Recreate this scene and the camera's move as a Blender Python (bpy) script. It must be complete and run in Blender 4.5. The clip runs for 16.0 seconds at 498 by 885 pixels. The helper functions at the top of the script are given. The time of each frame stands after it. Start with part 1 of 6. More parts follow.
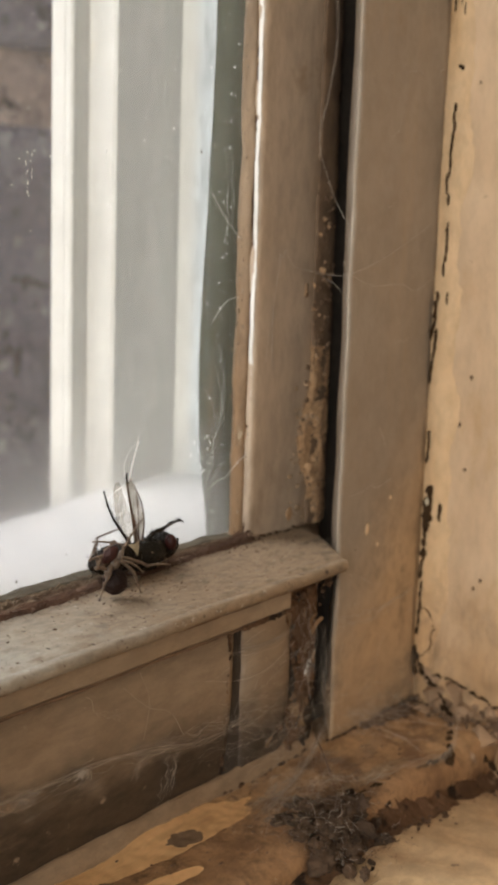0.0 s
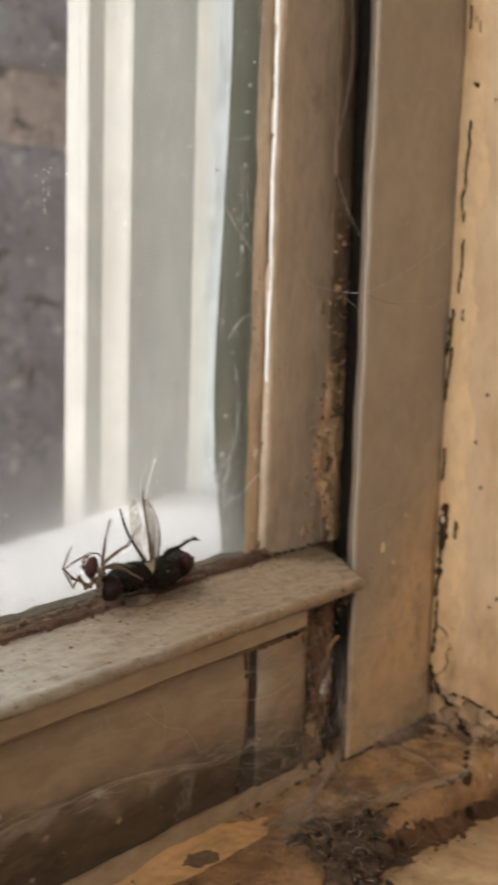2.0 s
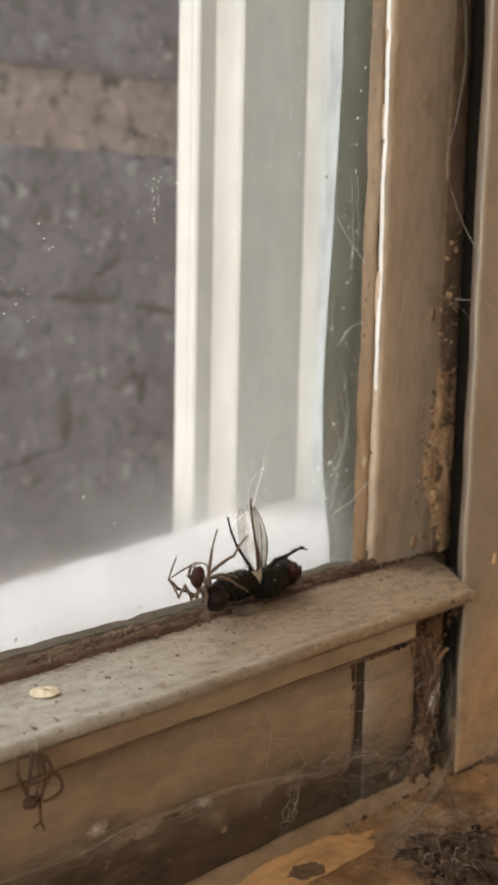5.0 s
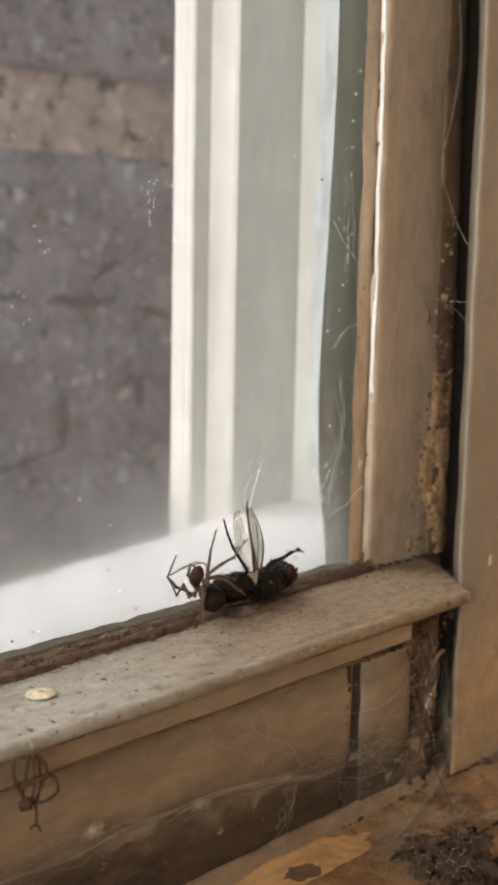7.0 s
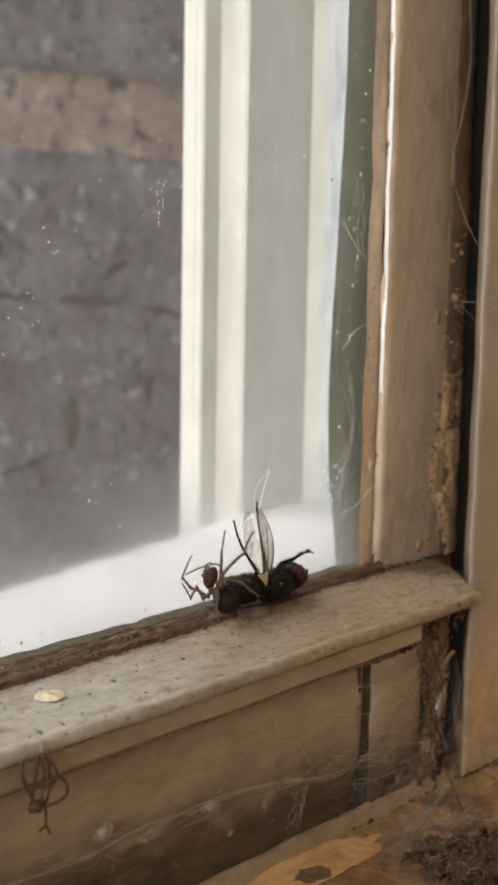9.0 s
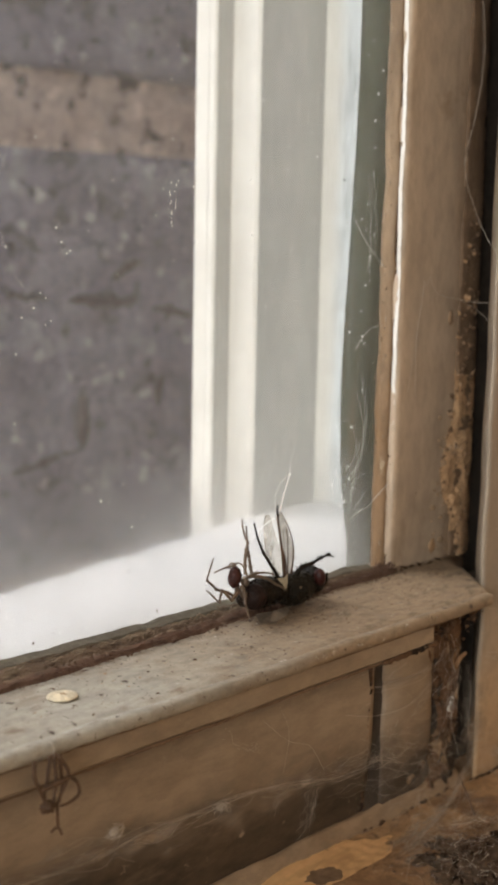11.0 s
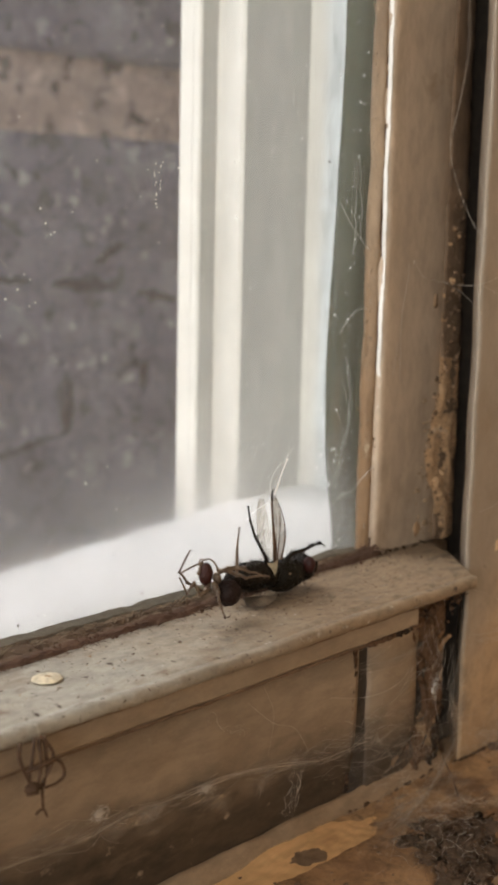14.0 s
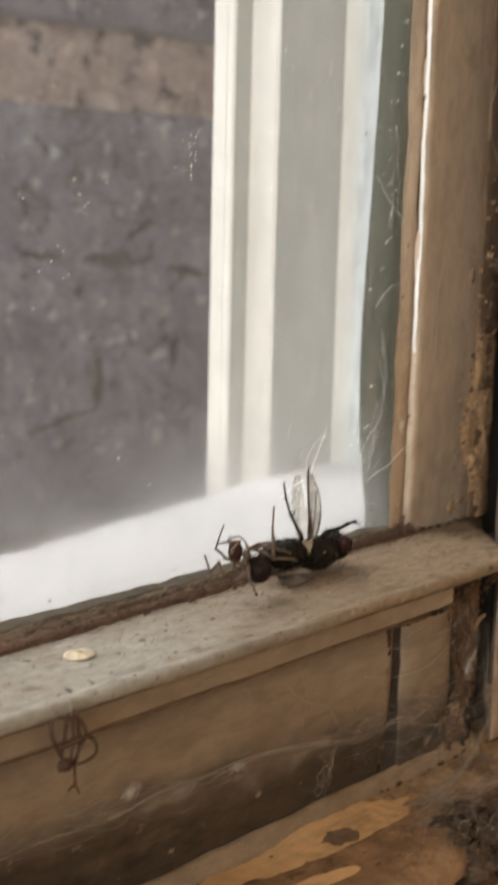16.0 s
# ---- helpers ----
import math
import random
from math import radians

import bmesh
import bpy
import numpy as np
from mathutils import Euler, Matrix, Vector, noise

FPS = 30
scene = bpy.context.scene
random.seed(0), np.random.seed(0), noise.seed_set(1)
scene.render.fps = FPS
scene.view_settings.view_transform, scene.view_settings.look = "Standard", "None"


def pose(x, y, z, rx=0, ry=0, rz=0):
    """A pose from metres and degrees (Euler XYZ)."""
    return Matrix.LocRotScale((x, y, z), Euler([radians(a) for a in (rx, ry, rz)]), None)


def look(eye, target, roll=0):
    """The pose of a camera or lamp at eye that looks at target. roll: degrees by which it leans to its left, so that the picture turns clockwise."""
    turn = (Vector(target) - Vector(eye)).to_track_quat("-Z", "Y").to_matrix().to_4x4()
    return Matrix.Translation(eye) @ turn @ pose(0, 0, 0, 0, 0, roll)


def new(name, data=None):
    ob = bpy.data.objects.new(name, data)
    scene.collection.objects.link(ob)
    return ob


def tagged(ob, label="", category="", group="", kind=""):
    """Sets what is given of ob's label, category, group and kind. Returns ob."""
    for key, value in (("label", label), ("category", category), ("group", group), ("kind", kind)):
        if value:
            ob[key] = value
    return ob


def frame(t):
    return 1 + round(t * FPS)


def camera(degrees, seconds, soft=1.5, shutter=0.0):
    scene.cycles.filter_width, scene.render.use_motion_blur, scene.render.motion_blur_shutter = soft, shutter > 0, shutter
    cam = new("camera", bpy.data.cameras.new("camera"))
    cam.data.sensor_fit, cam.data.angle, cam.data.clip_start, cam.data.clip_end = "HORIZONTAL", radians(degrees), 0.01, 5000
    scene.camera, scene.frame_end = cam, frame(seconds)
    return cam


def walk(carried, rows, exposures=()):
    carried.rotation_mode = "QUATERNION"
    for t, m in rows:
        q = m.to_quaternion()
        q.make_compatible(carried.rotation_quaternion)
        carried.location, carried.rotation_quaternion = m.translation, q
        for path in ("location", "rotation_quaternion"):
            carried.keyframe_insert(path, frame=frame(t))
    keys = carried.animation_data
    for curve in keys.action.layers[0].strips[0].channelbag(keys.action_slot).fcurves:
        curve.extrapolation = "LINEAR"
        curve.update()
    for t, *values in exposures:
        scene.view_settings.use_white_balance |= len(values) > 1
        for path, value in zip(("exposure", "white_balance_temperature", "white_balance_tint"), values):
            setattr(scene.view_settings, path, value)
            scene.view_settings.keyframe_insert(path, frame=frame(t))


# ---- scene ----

# ---- camera: millimetres and degrees (heading from the window's normal, downward pitch, roll)
MM = 0.001
cam = camera(21.71, 16.0, soft=3.3, shutter=0.6)
cam.data.dof.use_dof = True
cam.data.dof.focus_distance = 0.081
cam.data.dof.aperture_fstop = 125.0
PATH = [
    (0, -78.27, -63.05, 26.02, 52.42, 10.42, 1.87),
    (0.5, -78.19, -63.17, 25.73, 52.60, 9.79, 1.78),
    (1, -78.10, -62.94, 25.78, 52.72, 9.66, 1.62),
    (1.5, -78.20, -63.14, 26.00, 52.98, 9.67, 1.82),
    (2, -78.34, -62.56, 25.81, 51.95, 9.57, 1.75),
    (2.2, -78.08, -62.46, 25.87, 50.01, 9.23, 1.57),
    (2.5, -77.70, -62.32, 25.95, 47.69, 9.26, 1.31),
    (2.7, -77.68, -62.33, 25.93, 47.09, 9.23, 1.28),
    (3, -77.65, -62.35, 25.91, 46.50, 9.31, 1.23),
    (3.5, -77.68, -62.46, 25.88, 46.45, 9.31, 1.18),
    (4, -77.78, -62.39, 25.92, 46.82, 9.25, 1.28),
    (6.5, -77.79, -62.42, 25.91, 47.01, 9.57, 1.26),
    (7, -77.82, -62.59, 25.86, 47.07, 9.29, 1.18),
    (7.5, -77.70, -62.48, 25.77, 46.85, 9.24, 1.17),
    (8, -77.67, -62.51, 25.94, 46.72, 9.36, 1.15),
    (10.5, -77.59, -62.43, 25.99, 46.32, 9.25, 1.06),
    (11, -77.67, -62.28, 25.99, 46.18, 9.36, 1.13),
    (11.5, -77.64, -62.38, 25.86, 46.23, 9.42, 1.09),
    (12, -77.55, -62.51, 25.80, 46.22, 9.47, 1.08),
    (12.5, -77.67, -62.56, 25.77, 46.54, 9.43, 1.10),
    (13, -77.89, -62.61, 25.83, 47.16, 9.42, 1.16),
    (13.5, -77.60, -62.30, 25.83, 46.96, 9.68, 1.32),
    (14, -77.64, -62.19, 25.80, 46.90, 10.00, 1.26),
    (14.5, -77.46, -62.34, 25.71, 46.58, 9.95, 1.17),
    (15, -77.54, -62.53, 25.75, 46.39, 10.08, 1.20),
    (15.5, -77.61, -62.04, 25.95, 46.10, 10.20, 1.58),
    (15.9, -77.43, -61.62, 25.69, 45.90, 10.57, 1.52),
    (16, -77.24, -61.20, 25.43, 45.70, 10.98, 1.42),
]


def aim(x, y, z, heading, pitch, roll):
    h, p = radians(heading), radians(pitch)
    eye = Vector((x, y, z)) * MM
    return look(eye, eye + Vector((math.sin(h) * math.cos(p), math.cos(h) * math.cos(p), -math.sin(p))), roll)


walk(cam, [(t, aim(*r)) for t, *r in PATH])

# ---- light: bright overcast sky outside, an added fill lamp far back in the room
world = bpy.data.worlds.new("sky")
scene.world = world
world.use_nodes = True
wn = world.node_tree
sky = wn.nodes.new("ShaderNodeTexSky")
sky.sky_type, sky.sun_disc = "NISHITA", False
sky.sun_elevation, sky.sun_rotation = radians(48), radians(-38)
sky.dust_density = 2.0
wn.nodes["Background"].inputs["Strength"].default_value = 0.16
wn.links.new(sky.outputs[0], wn.nodes["Background"].inputs["Color"])

sun = new("sun", bpy.data.lights.new("sun", "SUN"))
sun.data.energy, sun.data.angle, sun.data.color = 1.6, radians(35), (1.0, 0.98, 0.96)
sun.matrix_world = look((-1.0, 1.3, 1.9), (0, 0, 0))

# Area lamp added to brighten the room's side of the window.
room_light = new("room_fill_light", bpy.data.lights.new("room_fill_light", "AREA"))
room_light.data.shape = "RECTANGLE"
room_light.data.size, room_light.data.size_y = 1.4, 1.2
room_light.data.energy, room_light.data.color = 46.0, (1.0, 0.965, 0.91)
room_light.matrix_world = look((-2.63, -1.2, 0.75), (0.0, -1.2, 0.75))


# ---- materials
def noise_tex(nt, coord, scale, detail=5.0, rough=0.6, stretch=None):
    n = nt.nodes.new("ShaderNodeTexNoise")
    n.inputs["Scale"].default_value, n.inputs["Detail"].default_value, n.inputs["Roughness"].default_value = scale, detail, rough
    src = coord
    if stretch:
        mp = nt.nodes.new("ShaderNodeMapping")
        mp.inputs["Scale"].default_value = stretch
        nt.links.new(coord, mp.inputs["Vector"])
        src = mp.outputs[0]
    nt.links.new(src, n.inputs["Vector"])
    return n.outputs["Fac"]


def ramp(nt, fac, lo, hi):
    r = nt.nodes.new("ShaderNodeMapRange")
    r.interpolation_type = "SMOOTHSTEP"
    r.inputs["From Min"].default_value, r.inputs["From Max"].default_value = lo, hi
    nt.links.new(fac, r.inputs["Value"])
    return r.outputs[0]


def mixed(nt, fac, a, b):
    m = nt.nodes.new("ShaderNodeMix")
    m.data_type = "RGBA"
    if isinstance(fac, float):
        m.inputs[0].default_value = fac
    else:
        nt.links.new(fac, m.inputs[0])
    for s, v in ((m.inputs[6], a), (m.inputs[7], b)):
        if isinstance(v, tuple):
            s.default_value = (*v, 1)
        else:
            nt.links.new(v, s)
    return m.outputs[2]


def surface(name, base, tint=None, stain=None, stain_at=(0.55, 0.7), s1=160.0, s2=1400.0, stretch=None, specks=None, speck_at=(0.68, 0.72),
            speck_scale=1500.0, rough=0.55, bump=0.25, bump_mm=0.15, metal=0.0, layers=(), drift=None, gloss=0.5, grain=0.5):
    """A worn surface: a base and a tint in soft patches, stains with broken outlines, small specks, fine relief. layers: (scale, stretch, lo, hi, colour)."""
    m = bpy.data.materials.new(name)
    m.use_nodes = True
    nt = m.node_tree
    b = nt.nodes["Principled BSDF"]
    co = nt.nodes.new("ShaderNodeTexCoord").outputs["Object"]
    col = mixed(nt, ramp(nt, noise_tex(nt, co, s1, 4, 0.6, stretch), 0.35, 0.65), base, tint or tuple(c * 0.82 for c in base))
    fine = noise_tex(nt, co, s2, 6, 0.7, stretch)
    col = mixed(nt, ramp(nt, fine, 0.36, 0.68), mixed(nt, grain * 0.5, col, tuple(min(1.0, c * 1.35) for c in base)), mixed(nt, grain, col, tuple(c * 0.5 for c in base)))
    mid = noise_tex(nt, co, (s1 * s2) ** 0.5, 8, 0.72, stretch)
    col = mixed(nt, ramp(nt, mid, 0.44, 0.62), col, mixed(nt, grain, col, tuple(c * 0.6 for c in base)))
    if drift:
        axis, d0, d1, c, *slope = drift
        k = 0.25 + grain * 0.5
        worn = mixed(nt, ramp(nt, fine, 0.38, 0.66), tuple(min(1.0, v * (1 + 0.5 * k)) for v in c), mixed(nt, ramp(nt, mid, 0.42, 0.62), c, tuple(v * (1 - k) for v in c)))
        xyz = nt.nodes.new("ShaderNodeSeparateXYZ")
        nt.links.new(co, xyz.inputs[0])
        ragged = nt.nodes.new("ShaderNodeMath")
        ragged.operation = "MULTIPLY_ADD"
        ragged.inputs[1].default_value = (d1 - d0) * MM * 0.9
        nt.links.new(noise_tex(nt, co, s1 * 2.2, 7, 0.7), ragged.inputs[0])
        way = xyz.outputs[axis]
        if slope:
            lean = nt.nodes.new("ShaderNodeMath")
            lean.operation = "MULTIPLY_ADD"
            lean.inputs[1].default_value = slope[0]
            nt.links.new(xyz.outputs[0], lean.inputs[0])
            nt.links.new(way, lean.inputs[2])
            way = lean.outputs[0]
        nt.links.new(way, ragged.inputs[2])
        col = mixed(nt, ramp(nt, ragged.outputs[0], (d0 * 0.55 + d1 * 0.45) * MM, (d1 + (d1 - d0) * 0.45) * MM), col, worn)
    if stain:
        col = mixed(nt, ramp(nt, noise_tex(nt, co, s1 * 1.7, 8, 0.68, stretch), *stain_at), col, stain)
    for sc, st, lo, hi, c in layers:
        col = mixed(nt, ramp(nt, noise_tex(nt, co, sc, 7, 0.65, st), lo, hi), col, c)
    b.inputs["Specular IOR Level"].default_value = gloss
    if specks:
        col = mixed(nt, ramp(nt, noise_tex(nt, co, speck_scale, 3, 0.5), *speck_at), col, specks)
    nt.links.new(col, b.inputs["Base Color"])
    b.inputs["Metallic"].default_value = metal
    r = nt.nodes.new("ShaderNodeMapRange")
    r.inputs["To Min"].default_value, r.inputs["To Max"].default_value = max(0.05, rough - 0.15), min(1.0, rough + 0.2)
    nt.links.new(fine, r.inputs["Value"])
    nt.links.new(r.outputs[0], b.inputs["Roughness"])
    if bump:
        bp = nt.nodes.new("ShaderNodeBump")
        bp.inputs["Strength"].default_value, bp.inputs["Distance"].default_value = bump, bump_mm * MM
        h = nt.nodes.new("ShaderNodeMath")
        nt.links.new(fine, h.inputs[0])
        nt.links.new(mid, h.inputs[1])
        nt.links.new(h.outputs[0], bp.inputs["Height"])
        nt.links.new(bp.outputs[0], b.inputs["Normal"])
    return m


M_STILE = surface("taupe_paint", (0.515, 0.406, 0.299), (0.442, 0.341, 0.246), s1=90, s2=1200, stretch=(1, 1, 0.4), stain=(0.26, 0.185, 0.118), stain_at=(0.56, 0.78), rough=0.42, bump=0.2, grain=0.3, drift=(0, 6.0, 9.4, (0.33, 0.21, 0.12)),
                  specks=(0.14, 0.09, 0.055), speck_at=(0.74, 0.79), layers=((300, (1, 1, 0.5), 0.58, 0.76, (0.45, 0.36, 0.27)), (160, None, 0.60, 0.76, (0.31, 0.22, 0.14))))
M_STOP = surface("stop_paint", (0.318, 0.262, 0.203), (0.278, 0.225, 0.17), s1=70, s2=900, stretch=(1, 1, 0.7), stain=(0.25, 0.185, 0.125), stain_at=(0.55, 0.78), rough=0.58, bump=0.15, drift=(2, -4, -20, (0.40, 0.272, 0.154), -1.2), grain=0.18,
                 layers=((120, (1, 1, 0.12), 0.58, 0.80, (0.37, 0.265, 0.168)), (200, (1, 1, 0.6), 0.60, 0.84, (0.28, 0.205, 0.138)), (500, None, 0.66, 0.74, (0.45, 0.36, 0.265))))
# The drift turns the rail paint near black from mid face to foot.
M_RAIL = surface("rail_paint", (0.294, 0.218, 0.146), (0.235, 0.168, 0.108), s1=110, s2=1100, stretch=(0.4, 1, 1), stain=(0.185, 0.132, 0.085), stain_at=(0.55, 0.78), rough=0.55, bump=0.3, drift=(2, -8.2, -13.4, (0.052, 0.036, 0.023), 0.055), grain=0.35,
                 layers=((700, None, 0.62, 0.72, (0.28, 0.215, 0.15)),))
M_LEDGE = surface("grey_ledge_paint", (0.385, 0.362, 0.308), (0.305, 0.268, 0.212), s1=130, s2=1300, stretch=(0.6, 1, 1), stain=(0.205, 0.155, 0.105), stain_at=(0.52, 0.72), rough=0.6, bump=0.5, drift=(0, -34, -13, (0.205, 0.147, 0.092)), grain=0.42,
                  specks=(0.06, 0.038, 0.024), speck_at=(0.66, 0.72), speck_scale=1300, layers=((600, (0.6, 1, 1), 0.55, 0.72, (0.185, 0.14, 0.098)), (800, None, 0.64, 0.74, (0.42, 0.385, 0.33)), (2600, None, 0.62, 0.68, (0.10, 0.068, 0.045)), (1900, None, 0.64, 0.70, (0.44, 0.41, 0.36))))
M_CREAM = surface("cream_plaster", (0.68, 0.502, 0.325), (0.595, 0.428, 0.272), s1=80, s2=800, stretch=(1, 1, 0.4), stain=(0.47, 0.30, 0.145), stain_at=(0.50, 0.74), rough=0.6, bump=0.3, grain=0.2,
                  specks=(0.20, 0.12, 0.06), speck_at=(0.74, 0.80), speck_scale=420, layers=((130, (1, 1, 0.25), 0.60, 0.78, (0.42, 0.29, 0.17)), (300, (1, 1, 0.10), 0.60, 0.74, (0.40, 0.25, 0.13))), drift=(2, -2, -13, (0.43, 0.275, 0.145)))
M_YELLOW = surface("yellowed_plaster_corner", (0.71, 0.515, 0.315), (0.64, 0.44, 0.24), s1=160, s2=1100, stretch=(1, 1, 0.5), stain=(0.40, 0.235, 0.11), stain_at=(0.58, 0.74), rough=0.6, bump=0.3, grain=0.25, drift=(2, -1, -11, (0.48, 0.30, 0.15)))
M_SILL = surface("dirty_sill_paint", (0.48, 0.30, 0.152), (0.36, 0.212, 0.10), s1=130, s2=1100, stain=(0.20, 0.11, 0.053), stain_at=(0.47, 0.64), rough=0.65, bump=0.6, drift=(1, -12.6, -16.4, (0.27, 0.155, 0.075), 0.25), grain=0.6,
                 specks=(0.08, 0.044, 0.024), speck_at=(0.64, 0.74), speck_scale=420, layers=((260, (0.5, 1, 1), 0.58, 0.72, (0.13, 0.075, 0.04)), (500, None, 0.64, 0.74, (0.42, 0.30, 0.19))))
M_FILLET = surface("grey_tan_paint", (0.33, 0.232, 0.145), (0.24, 0.16, 0.095), s1=130, s2=1100, stretch=(0.5, 1, 1), stain=(0.18, 0.118, 0.068), stain_at=(0.55, 0.74), rough=0.6, bump=0.4, grain=0.4)
M_BOARD = surface("worn_sill_board", (0.47, 0.33, 0.185), (0.39, 0.255, 0.132), s1=90, s2=800, stain=(0.27, 0.155, 0.075), stain_at=(0.54, 0.74), rough=0.6, bump=0.4, grain=0.45,
                  specks=(0.12, 0.065, 0.03), speck_at=(0.66, 0.73), speck_scale=420)
M_BAREWOOD = surface("bare_ochre_wood", (0.76, 0.47, 0.225), (0.56, 0.335, 0.15), s1=160, s2=1300, stretch=(0.25, 1, 1), rough=0.6, bump=0.35, grain=0.3,
                     layers=((300, (0.3, 1, 1), 0.58, 0.72, (0.30, 0.165, 0.07)), (120, (0.5, 1, 1), 0.56, 0.72, (0.42, 0.25, 0.115)), (700, None, 0.66, 0.72, (0.14, 0.07, 0.03))))
M_PUTTY = surface("brown_putty", (0.29, 0.205, 0.128), (0.15, 0.09, 0.048), drift=(2, 26, 8, (0.19, 0.116, 0.06)), s1=130, s2=1100, stretch=(1, 1, 0.35), stain=(0.10, 0.055, 0.028), stain_at=(0.58, 0.74), rough=0.5, bump=0.4, gloss=0.35, grain=0.4, layers=((300, None, 0.64, 0.74, (0.38, 0.28, 0.18)), (240, (2, 2, 0.08), 0.58, 0.70, (0.11, 0.062, 0.033)), (600, (1, 1, 0.4), 0.62, 0.72, (0.36, 0.28, 0.185))))
M_RUST = surface("rotten_brown_joint", (0.155, 0.1, 0.058), (0.09, 0.054, 0.03), s1=260, s2=2000, stretch=(0.4, 1, 1), stain=(0.075, 0.044, 0.025), stain_at=(0.56, 0.72), rough=0.85, bump=0.9, drift=(1, -2.05, -2.6, (0.076, 0.036, 0.018), -0.04), layers=((900, (0.3, 1, 1), 0.60, 0.72, (0.30, 0.225, 0.15)), (1200, (0.3, 1, 1), 0.62, 0.70, (0.045, 0.024, 0.013))))
M_OLIVE = surface("olive_grime", (0.13, 0.112, 0.08), (0.085, 0.07, 0.048), s1=300, s2=2000, stretch=(0.3, 1, 1), rough=0.75, bump=0.5, stain=(0.07, 0.05, 0.032), stain_at=(0.60, 0.74))
M_WHITE = surface("white_paint", (0.80, 0.785, 0.745), (0.73, 0.705, 0.655), s1=120, s2=900, stretch=(1, 1, 0.3), rough=0.5, bump=0.08, grain=0.08)
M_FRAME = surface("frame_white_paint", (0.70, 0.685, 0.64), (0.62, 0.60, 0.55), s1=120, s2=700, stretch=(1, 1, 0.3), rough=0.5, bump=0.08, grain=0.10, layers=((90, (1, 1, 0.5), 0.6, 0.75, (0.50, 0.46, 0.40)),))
M_SILLOUT = surface("outer_sill_white", (0.86, 0.86, 0.85), (0.81, 0.805, 0.79), s1=100, s2=600, rough=0.6, bump=0.1, grain=0.06)
# Grey copy of the white frame paint: the shade is in the colour.
M_OUTGREY = surface("shaded_grey_paint", (0.485, 0.483, 0.455), (0.415, 0.418, 0.392), s1=100, s2=700, stretch=(1, 1, 0.3), rough=0.55, bump=0.08, grain=0.12)
M_GREEN = surface("green_grey_paint", (0.075, 0.08, 0.055), (0.03, 0.04, 0.024), s1=220, s2=1200, stretch=(1.6, 1.6, 0.12), stain=(0.10, 0.085, 0.055), stain_at=(0.54, 0.70), rough=0.9, bump=0.2, gloss=0.03, layers=((500, None, 0.62, 0.72, (0.02, 0.02, 0.012)),))
# Near-black for gaps and recesses: their shade, with grime, in the colour.
M_DARK = surface("black_recess_shade", (0.046, 0.035, 0.026), (0.07, 0.052, 0.038), rough=0.9, bump=0.2)
M_CRUST = surface("crusty_brown_dirt", (0.17, 0.103, 0.057), (0.105, 0.06, 0.031), s1=320, s2=2200, stain=(0.07, 0.042, 0.023), stain_at=(0.60, 0.76), rough=0.85, bump=0.6)
M_TAN = surface("tan_crust", (0.62, 0.395, 0.215), (0.44, 0.265, 0.138), s1=260, s2=2200, stain=(0.20, 0.118, 0.063), stain_at=(0.58, 0.76), rough=0.85, bump=0.7, layers=((420, None, 0.60, 0.70, (0.56, 0.43, 0.30)),))
M_ROT = surface("crumbled_rotten_wood", (0.165, 0.092, 0.05), (0.075, 0.04, 0.022), s1=300, s2=1900, stretch=(1, 1, 0.45), stain=(0.022, 0.014, 0.009), stain_at=(0.50, 0.60), rough=0.9, bump=1.0, bump_mm=0.25, gloss=0.15,
                layers=((420, (1, 1, 0.4), 0.58, 0.68, (0.33, 0.225, 0.135)),))
M_CURL = surface("orange_tan_paint_curl", (0.42, 0.26, 0.13), (0.30, 0.175, 0.085), s1=400, s2=2200, rough=0.7, bump=0.4)
M_FIBRE = surface("frayed_grey_tan_fibre", (0.29, 0.222, 0.152), (0.17, 0.118, 0.074), s1=500, s2=2600, rough=0.8, bump=0.3)
M_REDDIRT = surface("red_brown_dirt", (0.10, 0.05, 0.026), (0.055, 0.026, 0.014), s1=400, s2=2200, rough=0.85, bump=0.6)
M_EDGE = surface("brown_grimy_edge", (0.215, 0.138, 0.082), (0.145, 0.09, 0.05), s1=140, s2=1300, stretch=(1, 1, 0.4), stain=(0.09, 0.052, 0.029), stain_at=(0.54, 0.72), rough=0.7, bump=0.6, layers=((420, None, 0.66, 0.74, (0.44, 0.33, 0.22)),))
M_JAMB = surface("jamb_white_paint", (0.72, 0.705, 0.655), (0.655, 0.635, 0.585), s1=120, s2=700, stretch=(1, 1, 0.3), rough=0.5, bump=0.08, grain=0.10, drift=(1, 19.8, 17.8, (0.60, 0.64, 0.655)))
M_FLAKE = surface("peeling_tan_flakes", (0.36, 0.25, 0.15), (0.26, 0.165, 0.09), s1=500, s2=2600, rough=0.8, bump=0.5)
M_BRICK = surface("dark_engineering_brick", (0.288, 0.282, 0.378), (0.206, 0.20, 0.272), s1=60, s2=420, stain=(0.34, 0.343, 0.41), stain_at=(0.52, 0.64), rough=0.85, bump=1.0, bump_mm=3.0, grain=0.6,
                  layers=((40, None, 0.60, 0.76, (0.30, 0.28, 0.33)), (110, None, 0.57, 0.66, (0.12, 0.118, 0.15)), (200, None, 0.58, 0.64, (0.56, 0.56, 0.62)), (240, None, 0.58, 0.64, (0.07, 0.068, 0.084))))
M_BRICKCRACK = surface("sooty_brick_crack", (0.075, 0.072, 0.088), (0.05, 0.048, 0.058), s1=120, s2=500, rough=0.9, bump=0.6)
